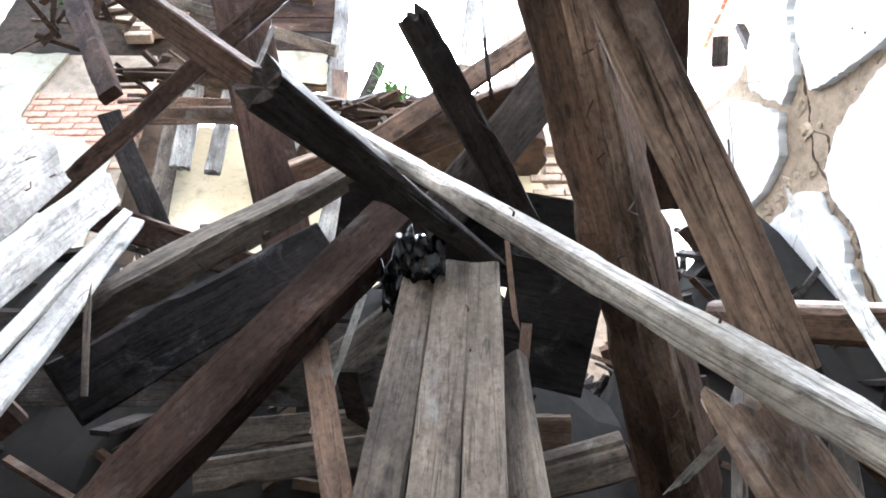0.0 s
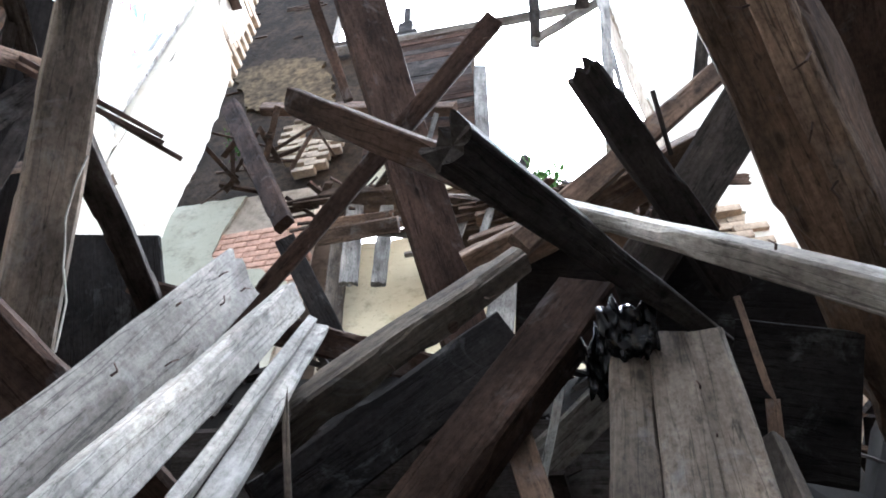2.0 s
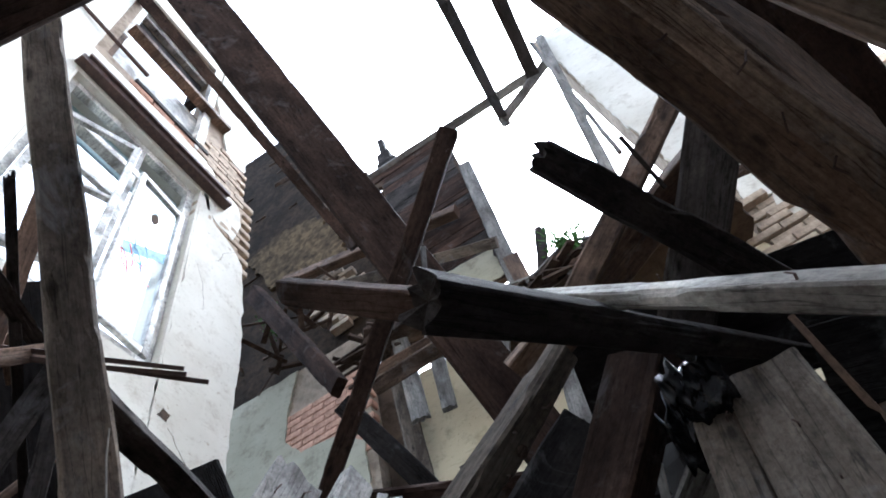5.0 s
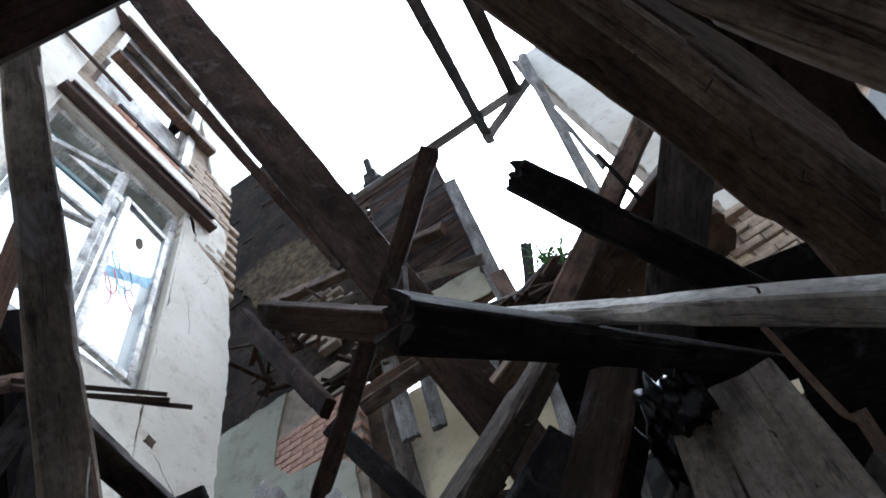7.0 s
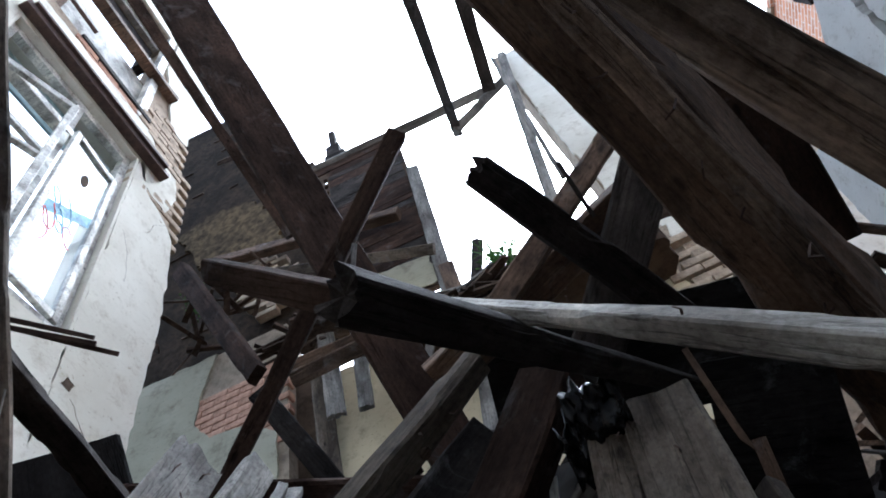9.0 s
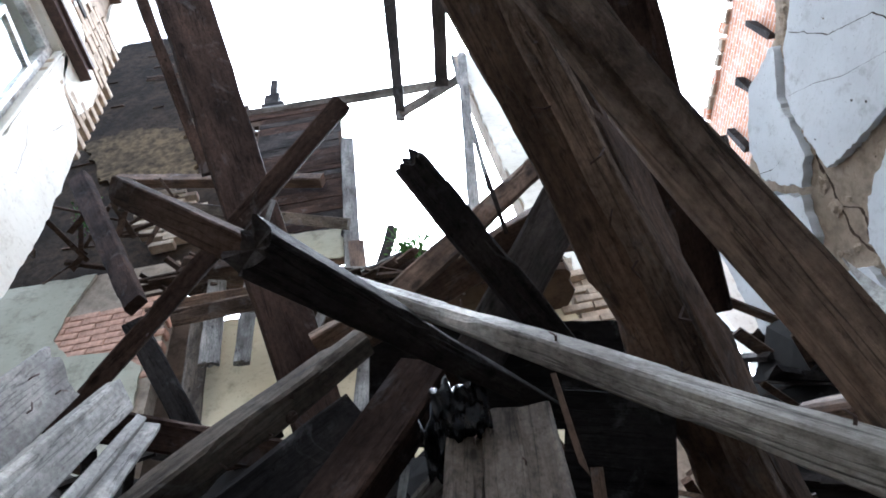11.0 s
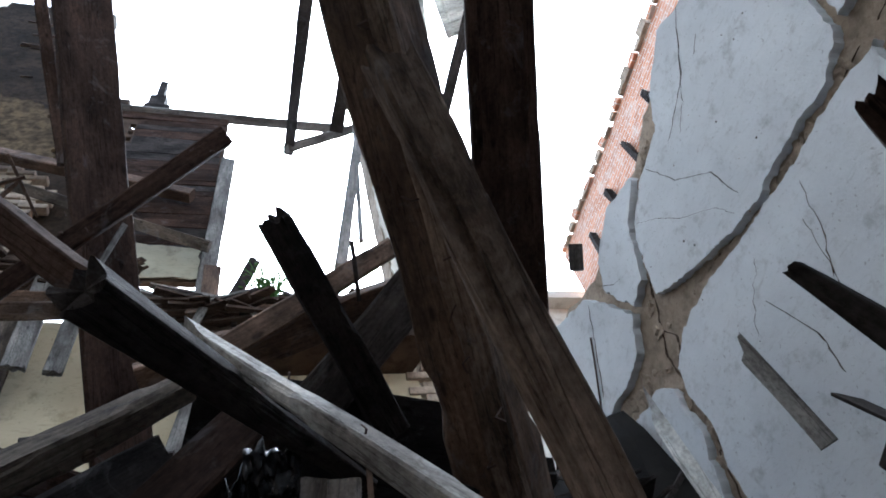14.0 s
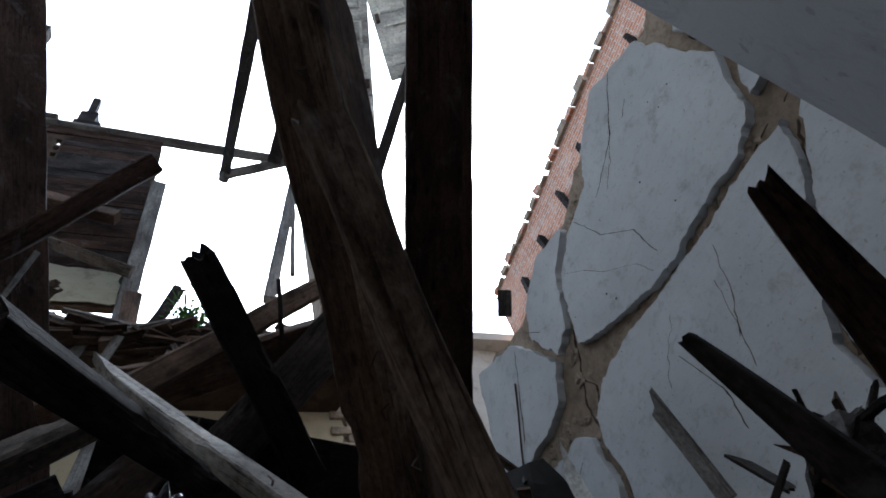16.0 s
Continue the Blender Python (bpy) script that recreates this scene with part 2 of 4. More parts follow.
def timber_mesh(length, w, h, worn=0.006, ends="cc", taper=1.0, bend=0.0, seed=0, jag=0.06, bevel=0.09):
    """A worn squared timber along x, its broad side up. ends: c cut, b broken, s a long splinter."""
    rng = random.Random(seed)
    k = bevel * min(w, h)
    hw, hh = w / 2, h / 2
    sec = []
    for (ax, ay), (bx, by), n in (((-hw + k, hh), (hw - k, hh), 8), ((hw, hh - k), (hw, -hh + k), 5), ((hw - k, -hh), (-hw + k, -hh), 8), ((-hw, -hh + k), (-hw, hh - k), 5)):
        for i in range(n):
            f = i / (n - 1)
            sec.append((ax + (bx - ax) * f, ay + (by - ay) * f))
    rings = max(8, min(70, int(length / 0.035)))
    bm = bmesh.new()
    rows = []
    off = Vector((rng.uniform(-50, 50), rng.uniform(-50, 50), rng.uniform(-50, 50)))
    for i in range(rings + 1):
        f = i / rings
        x = f * length
        s = 1 + (taper - 1) * f
        row = []
        for y, z in sec:
            p = Vector((x, y * s, z * s))
            d = noise.noise_vector(p * 3.5 + off) * worn * 0.9 + noise.noise_vector(Vector((p.x * 4, p.y * 60, p.z * 60)) + off) * worn * 0.35
            d.x = 0
            edge = min(1.0, (abs(y) / hw) * (abs(z) / hh)) if hw and hh else 0
            if edge > 0.6 and noise.noise(Vector((x * 5, y * 9, z * 9)) + off) > 0.25:
                d -= Vector((0, y, z)).normalized() * worn * 1.3
            q = p + d
            q.z += bend * math.sin(math.pi * f)
            for kind, at_end, sign in ((ends[0], i == 0, -1), (ends[1], i == rings, 1)):
                if at_end and kind == "b":
                    q.x += sign * jag * (0.6 * noise.noise(Vector((0, y * 28, z * 28)) + off) + 0.9 * noise.noise(Vector((3, y * 150, z * 60)) + off))
                if at_end and kind == "s":
                    q.x += sign * jag * 3 * (0.5 + y / w) + sign * jag * noise.noise(Vector((0, y * 60, z * 60)) + off)
            row.append(bm.verts.new(q))
        rows.append(row)
    c = len(sec)
    for i in range(rings):
        for j in range(c):
            bm.faces.new((rows[i][j], rows[i + 1][j], rows[i + 1][(j + 1) % c], rows[i][(j + 1) % c]))
    for row, flip, kind in ((rows[0], False, ends[0]), (rows[-1], True, ends[1])):
        mid = sum((v.co for v in row), Vector()) / c
        if kind != "c":
            mid.x += (-0.3 if flip else 0.3) * jag
        cv = bm.verts.new(mid)
        for j in range(c):
            q = (row[j], row[(j + 1) % c], cv)
            bm.faces.new(q if not flip else q[::-1])
    bmesh.ops.recalc_face_normals(bm, faces=bm.faces)
    return bm


SEED = [0]


def timber(name, a, b, w, h, face, material, label, category="beam", twist=0.0, group="", **kw):
    SEED[0] += 1
    m, length = axes(a, b, face, twist)
    ob = part(name, timber_mesh(length, w, h, seed=SEED[0], **kw), material, None, "", m)
    tagged(ob, label, category, group)
    return ob


def nails(ob, spots, length=0.03):
    """Bent nails standing out of a timber's broad side: (along, across)."""
    h = max(v.co.z for v in ob.data.vertices) - 0.006
    for x, y in spots:
        bm = bmesh.new()
        r = 0.0022
        pts = [Vector((0, 0, 0)), Vector((0, 0, length * 0.6)), Vector((length * 0.4, length * 0.2, length * 0.8))]
        rows = []
        for p in pts:
            rows.append([bm.verts.new(p + Vector((r * math.cos(k * math.pi / 2), r * math.sin(k * math.pi / 2), 0))) for k in range(4)])
        for i in range(2):
            for k in range(4):
                bm.faces.new((rows[i][k], rows[i][(k + 1) % 4], rows[i + 1][(k + 1) % 4], rows[i + 1][k]))
        bm.faces.new(rows[2])
        part("nail", bm, RUST, ob, "bent rusty nail", Matrix.Translation((x, y, h)) @ pose(0, 0, 0, 0, 0, (x * 977) % 360))


def slab(name, poly, plane, at, thick, material, parent=None, label="", rough=0.0, step=0.06, seed=1):
    """A sheet with a ragged outline. poly: corners (u, v) in the plane; plane x: (y, z), y: (x, z), z: (x, y); it grows by thick along the axis."""
    rng = random.Random(seed)
    pts = []
    for i, (p, q) in enumerate(zip(poly, poly[1:] + poly[:1])):
        p, q = Vector(p), Vector(q)
        d = q - p
        k = max(1, int(d.length / step)) if rough else 1
        nrm = Vector((-d.y, d.x)).normalized() if d.length else Vector((0, 0))
        for j in range(k):
            o = p + d * (j / k)
            if rough and j:
                o = o + nrm * rough * (noise.noise(Vector((o.x * 9, o.y * 9, seed * 3.7))) + 0.45 * noise.noise(Vector((o.x * 27, o.y * 27, seed * 1.7))) + 0.12 * noise.noise(Vector((o.x * 55, o.y * 55, seed * 2.3))))
            pts.append(o)

    def place(p, d):
        return {"x": (at + d, p.x, p.y), "y": (p.x, at + d, p.y), "z": (p.x, p.y, at + d)}[plane]
    bm = bmesh.new()
    lo = [bm.verts.new(place(p, 0)) for p in pts]
    hi = [bm.verts.new(place(p, thick)) for p in pts]
    n = len(pts)
    bm.faces.new(lo)
    bm.faces.new(hi[::-1])
    for i in range(n):
        bm.faces.new((lo[i], lo[(i + 1) % n], hi[(i + 1) % n], hi[i]))
    bmesh.ops.recalc_face_normals(bm, faces=bm.faces)
    bmesh.ops.triangulate(bm, faces=[f for f in bm.faces if len(f.verts) > 4])
    return part(name, bm, material, parent, label)


def wall(name, boxes, material, label):
    bm = bmesh.new()
    for b in boxes:
        box(bm, *b)
    return tagged(part(name, bm, material), label, "wall", kind="structure")



def inside(p, poly):
    x, y = p
    hit = False
    for (ax, ay), (bx, by) in zip(poly, poly[1:] + poly[:1]):
        if (ay > y) != (by > y) and x < (bx - ax) * (y - ay) / (by - ay) + ax:
            hit = not hit
    return hit


def brick_data(material, seed):
    rng = random.Random(seed)
    bm = bmesh.new()
    box(bm, -0.126, 0.126, -0.05, 0.05, -0.0345, 0.0345, 0.003)
    bmesh.ops.bevel(bm, geom=list(bm.edges), offset=0.005, segments=1, affect='EDGES')
    me = bpy.data.meshes.new("brick")
    bm.to_mesh(me)
    bm.free()
    me.materials.append(material)
    return me


def bricks(parent, plane, at, zone, material, seed, out=0.006):
    """Single bricks in courses, wherever their middle lies in the zone (u, v) of a wall."""
    rng = random.Random(seed)
    data = [brick_data(material, seed + i) for i in range(3)]
    us, vs = [p[0] for p in zone], [p[1] for p in zone]
    row = int(min(vs) / 0.076)
    while row * 0.076 < max(vs):
        u = min(us) - 0.3 + (0.13 if row % 2 else 0)
        while u < max(us) + 0.3:
            if inside((u, row * 0.076), zone):
                ob = new("brick", rng.choice(data))
                ob.parent = parent
                d = at + rng.uniform(-out, out)
                turn = 90 if plane == "x" else 0
                p = (d, u, row * 0.076) if plane == "x" else (u, d, row * 0.076)
                ob.matrix_basis = pose(*p, rng.uniform(-1, 1), rng.uniform(-0.8, 0.8), turn + rng.uniform(-1, 1))
            u += 0.26
        row += 1


def tube(name, pts, r, material, parent=None, sides=6):
    bm = bmesh.new()
    rows = []
    pts = [Vector(p) for p in pts]
    for i, p in enumerate(pts):
        d = (pts[min(i + 1, len(pts) - 1)] - pts[max(i - 1, 0)]).normalized()
        s = d.orthogonal().normalized()
        t = d.cross(s)
        rows.append([bm.verts.new(p + (s * math.cos(2 * math.pi * k / sides) + t * math.sin(2 * math.pi * k / sides)) * r) for k in range(sides)])
    for a, b in zip(rows, rows[1:]):
        for k in range(sides):
            bm.faces.new((a[k], a[(k + 1) % sides], b[(k + 1) % sides], b[k]))
    bm.faces.new(rows[0][::-1])
    bm.faces.new(rows[-1])
    return part(name, bm, material, parent)


def boxpart(name, dims, material, parent, label="", wear=0.002, m=None):
    bm = bmesh.new()
    box(bm, *dims, wear)
    bmesh.ops.bevel(bm, geom=list(bm.edges), offset=0.004, segments=1, affect='EDGES')
    return part(name, bm, material, parent, label, m)


def chunk(name, at, size, material, label, category, seed, squash=(1, 1, 1)):
    bm = bmesh.new()
    bmesh.ops.create_icosphere(bm, subdivisions=3, radius=1)
    off = Vector((seed * 3.1, seed * 7.7, 1))
    for v in bm.verts:
        k = 1 + 0.45 * noise.noise(v.co * 1.3 + off) + 0.2 * noise.noise(v.co * 4 + off)
        v.co = Vector((v.co.x * squash[0], v.co.y * squash[1], v.co.z * squash[2])) * k * size
    return tagged(part(name, bm, material, None, "", Matrix.Translation(at)), label, category)


def splinters(name, material, count, region, size, label, seed, tilt=1.0, along=360):
    """Loose laths and splinters strewn about, too many to count."""
    rng = random.Random(seed)
    bm = bmesh.new()
    (x0, x1), (y0, y1), top = region
    for i in range(count):
        x, y = rng.uniform(x0, x1), rng.uniform(y0, y1)
        z = top(x, y) + rng.uniform(-0.05, 0.08)
        l, w, h = rng.uniform(*size), rng.uniform(0.015, 0.07), rng.uniform(0.008, 0.03)
        m = pose(x, y, z, rng.uniform(-30, 30) * tilt, rng.uniform(-50, 50) * tilt, rng.uniform(-along / 2, along / 2))
        vs = []
        for sx in (-1, 1):
            for sy in (-1, 1):
                for sz in (-1, 1):
                    vs.append(bm.verts.new(m @ Vector((sx * l / 2 + (rng.uniform(-.4, .4) * w if sx > 0 else 0), sy * w / 2, sz * h / 2))))
        for f in ((0, 1, 3, 2), (4, 6, 7, 5), (0, 4, 5, 1), (2, 3, 7, 6), (0, 2, 6, 4), (1, 5, 7, 3)):
            bm.faces.new([vs[k] for k in f])
    return tagged(part(name, bm, material), label, "debris", kind="stuff")


# ---- structure ----
left = wall("wall_left", [(-2.62, -2.30, -3.0, 0.50, 0, 12), (-2.62, -2.30, 0.50, 1.82, 0, 4.6), (-2.62, -2.30, 0.50, 1.82, 6.9, 7.62),
                          (-2.62, -2.42, 0.60, 1.72, 7.62, 8.45), (-2.62, -2.30, 0.50, 1.72, 9.75, 12), (-2.62, -2.30, 0.50, 0.60, 7.62, 9.75),
                          (-2.62, -2.30, 1.72, 2.25, 7.62, 12), (-2.62, -2.30, 1.82, 2.25, 0, 7.62)], LOAM, "tall cream plastered wall, crumbling at its end")
for i, (poly, lab) in enumerate([
        ([(1.82, 3.2), (2.42, 3.2), (2.40, 4.4), (2.44, 5.3), (2.40, 6.0), (2.36, 6.35), (2.2, 6.5), (1.98, 6.6), (1.86, 6.95), (1.82, 6.78)], "cream plaster"),
        ([(1.90, 6.72), (2.02, 6.62), (2.22, 6.60), (2.30, 6.93), (2.24, 7.2), (2.0, 7.25), (1.8, 7.45), (0.50, 7.42), (0.50, 6.9), (1.82, 6.9)], "cream plaster above the iron lintel"),
        ([(1.92, 8.45), (1.98, 8.0), (2.16, 7.94), (2.26, 7.98), (2.36, 9.2), (2.36, 11.9), (1.75, 11.9), (1.75, 8.9)], "cream plaster beside the upper window"),
        ([(-2.9, 3.0), (0.50, 3.0), (0.50, 11.9), (-2.9, 11.9)], "stained cream plaster"),
        ([(0.50, 3.2), (1.82, 3.2), (1.82, 4.6), (0.50, 4.6)], "cream plaster under the window"),
        ([(0.50, 9.75), (1.72, 9.75), (1.72, 11.9), (0.50, 11.9)], "cream plaster")]):
    slab("plaster_panel", poly, "x", -2.302, 0.027, CREAM, left, lab, 0.025 if i in (0, 1, 2) else 0.004, 0.05, i + 3)
slab("plaster_panel", [(0.62, 7.66), (1.66, 7.62), (1.70, 8.36), (0.62, 8.4)], "x", -2.43, 0.03, WHITE, left, "peeling white boarded panel", 0.004, 0.08, 21)

right = tagged(slab("wall_right", [(-3.0, 0.0), (3.2, 0.0), (3.0, 3.6), (2.74, 4.50), (2.24, 4.33), (2.01, 4.30), (1.75, 4.42), (1.46, 4.35), (1.19, 4.47), (1.04, 4.42), (0.76, 4.6), (0.42, 4.42), (0.0, 4.5), (-3.0, 4.5)],
                    "x", 1.995, 0.3, LOAM, None, "", 0.05, 0.05, 5), "white plastered wall split by deep cracks", "wall", kind="structure")
for i, poly in enumerate([
        [(2.76, 4.47), (2.3, 4.25), (2.02, 3.82), (2.17, 3.65), (2.44, 3.62), (2.87, 3.65), (3.0, 3.66)],
        [(2.04, 4.28), (1.75, 4.40), (1.47, 4.30), (1.69, 4.13), (1.83, 3.87), (1.98, 3.83), (2.11, 4.11)],
        [(1.64, 4.11), (1.45, 4.21), (1.17, 4.25), (1.05, 4.42), (0.76, 4.57), (0.43, 4.38), (0.38, 4.1), (0.29, 3.81), (0.43, 3.49), (0.58, 3.42), (0.81, 3.45), (1.12, 3.45), (1.34, 3.51), (1.65, 3.63), (1.80, 3.72), (1.75, 3.92)],
        [(1.51, 3.46), (1.13, 3.405), (0.88, 3.375), (0.63, 3.36), (0.38, 3.33), (0.47, 3.16), (0.52, 3.09), (0.61, 2.98), (0.81, 2.75), (0.86, 2.66), (0.87, 2.5), (0.5, 2.2), (0.5, 1.2), (2.2, 1.2), (2.02, 2.9), (1.97, 3.05), (1.99, 3.21), (1.96, 3.37), (1.78, 3.46)],
        [(2.06, 3.33), (2.05, 3.07), (2.11, 2.97), (2.28, 1.2), (2.95, 1.2), (2.83, 3.49), (2.39, 3.43), (2.15, 3.41)],
        [(0.24, 3.34), (-2.9, 3.36), (-2.9, 0.5), (0.45, 0.5), (0.45, 2.2), (0.83, 2.5), (0.81, 2.65), (0.75, 2.75), (0.59, 2.95), (0.49, 3.07), (0.34, 3.24)],
        [(0.2, 3.50), (0.36, 3.52), (0.22, 3.80), (0.30, 4.12), (0.2, 4.3), (-2.9, 4.45), (-2.9, 3.45)]]):
    slab("plaster_panel", poly, "x", 1.948, 0.05, PLASTER, right, "white plaster panel with a broken edge", 0.024, 0.016, i + 31)


def hairline(parent, plane_x, pts, w=0.005):
    """A dark hairline crack along (y, z) points."""
    bm = bmesh.new()
    rows = []
    fine = []
    for (a, b), (c, d) in zip(pts, pts[1:]):
        for k in range(8):
            f = k / 8
            y, z = a + (c - a) * f, b + (d - b) * f
            j = noise.noise(Vector((y * 25, z * 25, 3))) * 0.014
            fine.append((y + j, z + j))
    for i, (y, z) in enumerate(fine):
        k = w * (0.4 + abs(noise.noise(Vector((i * 0.4, 1, 2)))))
        rows.append((bm.verts.new((plane_x, y - k, z - k * 0.5)), bm.verts.new((plane_x, y + k, z + k * 0.5))))
    for a, b in zip(rows, rows[1:]):
        bm.faces.new((a[0], a[1], b[1], b[0]))
    return part("crack", bm, DARKBACK, parent, "dark hairline crack")


for pts, w in (([(1.36, 4.2), (1.28, 3.95), (1.12, 3.75), (1.1, 3.52)], 0.004), ([(0.95, 4.3), (0.75, 4.2), (0.66, 4.25)], 0.003), ([(0.62, 4.48), (0.9, 4.2), (1.2, 4.1)], 0.004),
               ([(2.3, 4.2), (2.45, 3.95), (2.6, 3.7)], 0.006), ([(1.9, 4.0), (2.02, 4.06), (2.15, 4.2)], 0.006), ([(1.35, 3.15), (1.28, 2.9), (1.3, 2.7)], 0.004), ([(0.9, 3.3), (0.98, 3.1), (1.1, 2.95)], 0.003)):
    hairline(right, 1.9468, pts, w)
# ribbons on the bared loam paint the shade deep in the cracks
for pts, w in (([(1.72, 3.66), (1.45, 3.535), (1.15, 3.455), (0.86, 3.415), (0.6, 3.395), (0.40, 3.41)], 0.011), ([(1.56, 4.18), (1.72, 4.02), (1.86, 3.80), (1.93, 3.66), (2.02, 3.50), (2.02, 3.30), (2.02, 3.08), (2.08, 2.92), (2.14, 2.6)], 0.012),
               ([(1.95, 3.62), (1.88, 3.50), (1.98, 3.42)], 0.009), ([(0.34, 3.40), (0.20, 3.40), (-0.1, 3.41)], 0.009), ([(0.36, 3.3), (0.50, 3.12), (0.66, 2.93), (0.80, 2.74), (0.85, 2.6)], 0.012), ([(0.24, 3.55), (0.26, 3.8), (0.30, 4.1)], 0.008)):
    hairline(right, 1.9925, pts, w)
for pts, w in (([(1.62, 4.08), (1.5, 3.95), (1.4, 3.8), (1.22, 3.62), (1.18, 3.5)], 0.0028), ([(1.0, 3.2), (1.06, 3.0), (1.12, 2.82)], 0.0025), ([(0.7, 4.4), (0.84, 4.25), (0.98, 4.12), (1.1, 4.05)], 0.0025), ([(1.25, 3.3), (1.4, 3.2), (1.5, 3.08)], 0.002), ([(2.2, 3.3), (2.4, 3.2), (2.5, 3.0)], 0.004)):
    hairline(right, 1.9466, pts, w)
rngd = random.Random(71)
for k in range(18):
    y, z = rngd.uniform(0.5, 2.0), rngd.uniform(2.7, 4.2)
    r = rngd.uniform(0.0025, 0.007)
    slab("chip", [(y + r * math.cos(a * 1.257) * rngd.uniform(0.6, 1.3), z + r * math.sin(a * 1.257) * rngd.uniform(0.6, 1.3)) for a in range(5)], "x", 1.9463, 0.002, DARKBACK if k % 3 else LOAM, right, "small chip in the plaster", 0.0, 0.02, k)
tube("cable", [(1.94, 2.42, 4.05), (1.935, 2.5, 3.9), (1.935, 2.62, 3.72), (1.935, 2.72, 3.55)], 0.006, RUST, right)

backw = wall("wall_back", [(-4.6, -2.10, 3.9, 4.2, 0, 6.75), (-1.82, 2.3, 3.9, 4.2, 0, 5.75)], LOAM, "stained plaster wall at the back")
slab("plaster_panel", [(-4.5, 3.0), (-2.14, 3.0), (-2.2, 5.4), (-2.5, 5.62), (-2.86, 5.66), (-3.04, 5.9), (-3.0, 6.3), (-2.88, 6.74), (-4.5, 6.74)], "y", 3.872, 0.03, GREYWALL, backw, "grey stained plaster", 0.02, 0.05, 61)
slab("plaster_panel", [(-1.78, 3.0), (1.2, 3.0), (1.22, 4.4), (1.32, 5.0), (1.30, 5.74), (-1.78, 5.74)], "y", 3.872, 0.03, YELLOW, backw, "yellowed plaster", 0.015, 0.06, 62)
# panel added to close the gap, dark in place of its shade
wall("gap_panel", [(-2.10, -1.82, 4.05, 4.2, 0, 6.3)], DARKBACK, "dark panel added in the gap between the plastered walls")
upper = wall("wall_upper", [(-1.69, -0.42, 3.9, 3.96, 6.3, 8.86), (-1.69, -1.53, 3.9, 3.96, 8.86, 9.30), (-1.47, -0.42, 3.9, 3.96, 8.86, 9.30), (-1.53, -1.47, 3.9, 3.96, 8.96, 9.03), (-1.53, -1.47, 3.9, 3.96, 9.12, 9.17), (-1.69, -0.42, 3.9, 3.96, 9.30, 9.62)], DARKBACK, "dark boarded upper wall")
soffit = wall("wall_side", [(-4.6, -1.69, 4.0, 4.2, 6.75, 10.2), (-4.6, -2.45, 4.0, 4.2, 10.2, 13.5)], DARKRUBBLE, "dark brown rubble wall under the fallen roof")
strip = wall("wall_strip", [(1.30, 2.4, 3.95, 4.25, 5.75, 10.6)], LOAM, "remaining strip of cream plastered wall")
slab("plaster_panel", [(1.32, 6.0), (1.5, 5.75), (2.38, 5.75), (2.38, 10.5), (1.38, 10.5), (1.30, 8.2)], "y", 3.92, 0.03, CREAM, strip, "cream plaster", 0.03, 0.06, 71)
slab("plaster_panel", [(1.62, 4.0), (2.3, 4.0), (2.3, 5.74), (1.5, 5.74), (1.46, 5.55), (1.64, 5.45), (1.55, 5.2), (1.7, 4.95), (1.66, 4.5)], "y", 3.868, 0.03, CREAM, backw, "cream plaster with a broken edge", 0.03, 0.05, 72)
# out of view, put in only to close the room
wall("wall_behind", [(-2.6, 2.25, -3.2, -2.9, 0, 12)], PLASTER, "plain unseen wall added to close the room behind")
# out of view, sized to keep sky light off the timbers
tagged(slab("ceiling", [(-2.28, -2.9), (1.94, -2.9), (1.94, -1.7), (-2.28, -1.7)], "z", 3.45, 0.25, GREYPAINT, None, "", 0.02, 0.1, 81), "unseen grey slab added to hold back sky light", "ceiling", kind="structure")
tagged(slab("floor", [(-9, -9), (12, -9), (12, 16), (-9, 16)], "z", -0.1, 0.1, SHADEGROUND), "floor buried under rubble and splintered wood", "floor", kind="structure")
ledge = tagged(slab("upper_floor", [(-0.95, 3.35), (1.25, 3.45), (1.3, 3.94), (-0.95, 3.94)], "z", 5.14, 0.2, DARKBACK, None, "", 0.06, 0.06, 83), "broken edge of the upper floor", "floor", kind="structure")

# ---- far wing ----
wing = wall("far_wing", [(6.0, 6.5, -2.0, 7.1, 0, 11.25)], FARBRICK, "far orange brick wing of the house")
rng = random.Random(4)
for i in range(34):
    y = -1.9 + i * 0.265
    boxpart("roof_tile", (5.93, 6.4, y, y + rng.uniform(0.18, 0.27), 11.25, 11.25 + rng.uniform(0.04, 0.22)), BRICK if i % 3 else FARBRICK, wing, "", 0.02)
for i in range(7):
    y = 0.4 + i * 0.93
    boxpart("rafter_end", (5.85, 6.0, y, y + 0.1, 10.15 + rng.uniform(-0.3, 0.3), 10.5), BLACK, wing, "", 0.03)
eave = wall("far_eave", [(4.6, 6.6, 7.4, 7.9, 10.3, 10.5), (4.8, 6.6, 7.7, 7.9, 6.0, 10.3)], CREAM, "far pale wall with a dark eave")

# ---- dark heap, added for the shade below the timbers ----


def heap_top(x, y):
    t = 3.12 + 0.3 * max(0, min(1, (x - 0.05) / 0.5)) + 0.12 * max(0, min(1, (-0.3 - x) / 0.8)) + 0.12 * noise.noise(Vector((x * 3, y * 3, 1)))
    edge = max(0.0, min(1.0, (y - 1.45) / 0.9)) * max(0.0, min(1.0, (3.9 - y) / 0.6))
    return -0.9 * max(0.0, 1 - abs(x - 0.85) / 0.75) + 0.15 + (t - 0.15) * edge ** 0.8


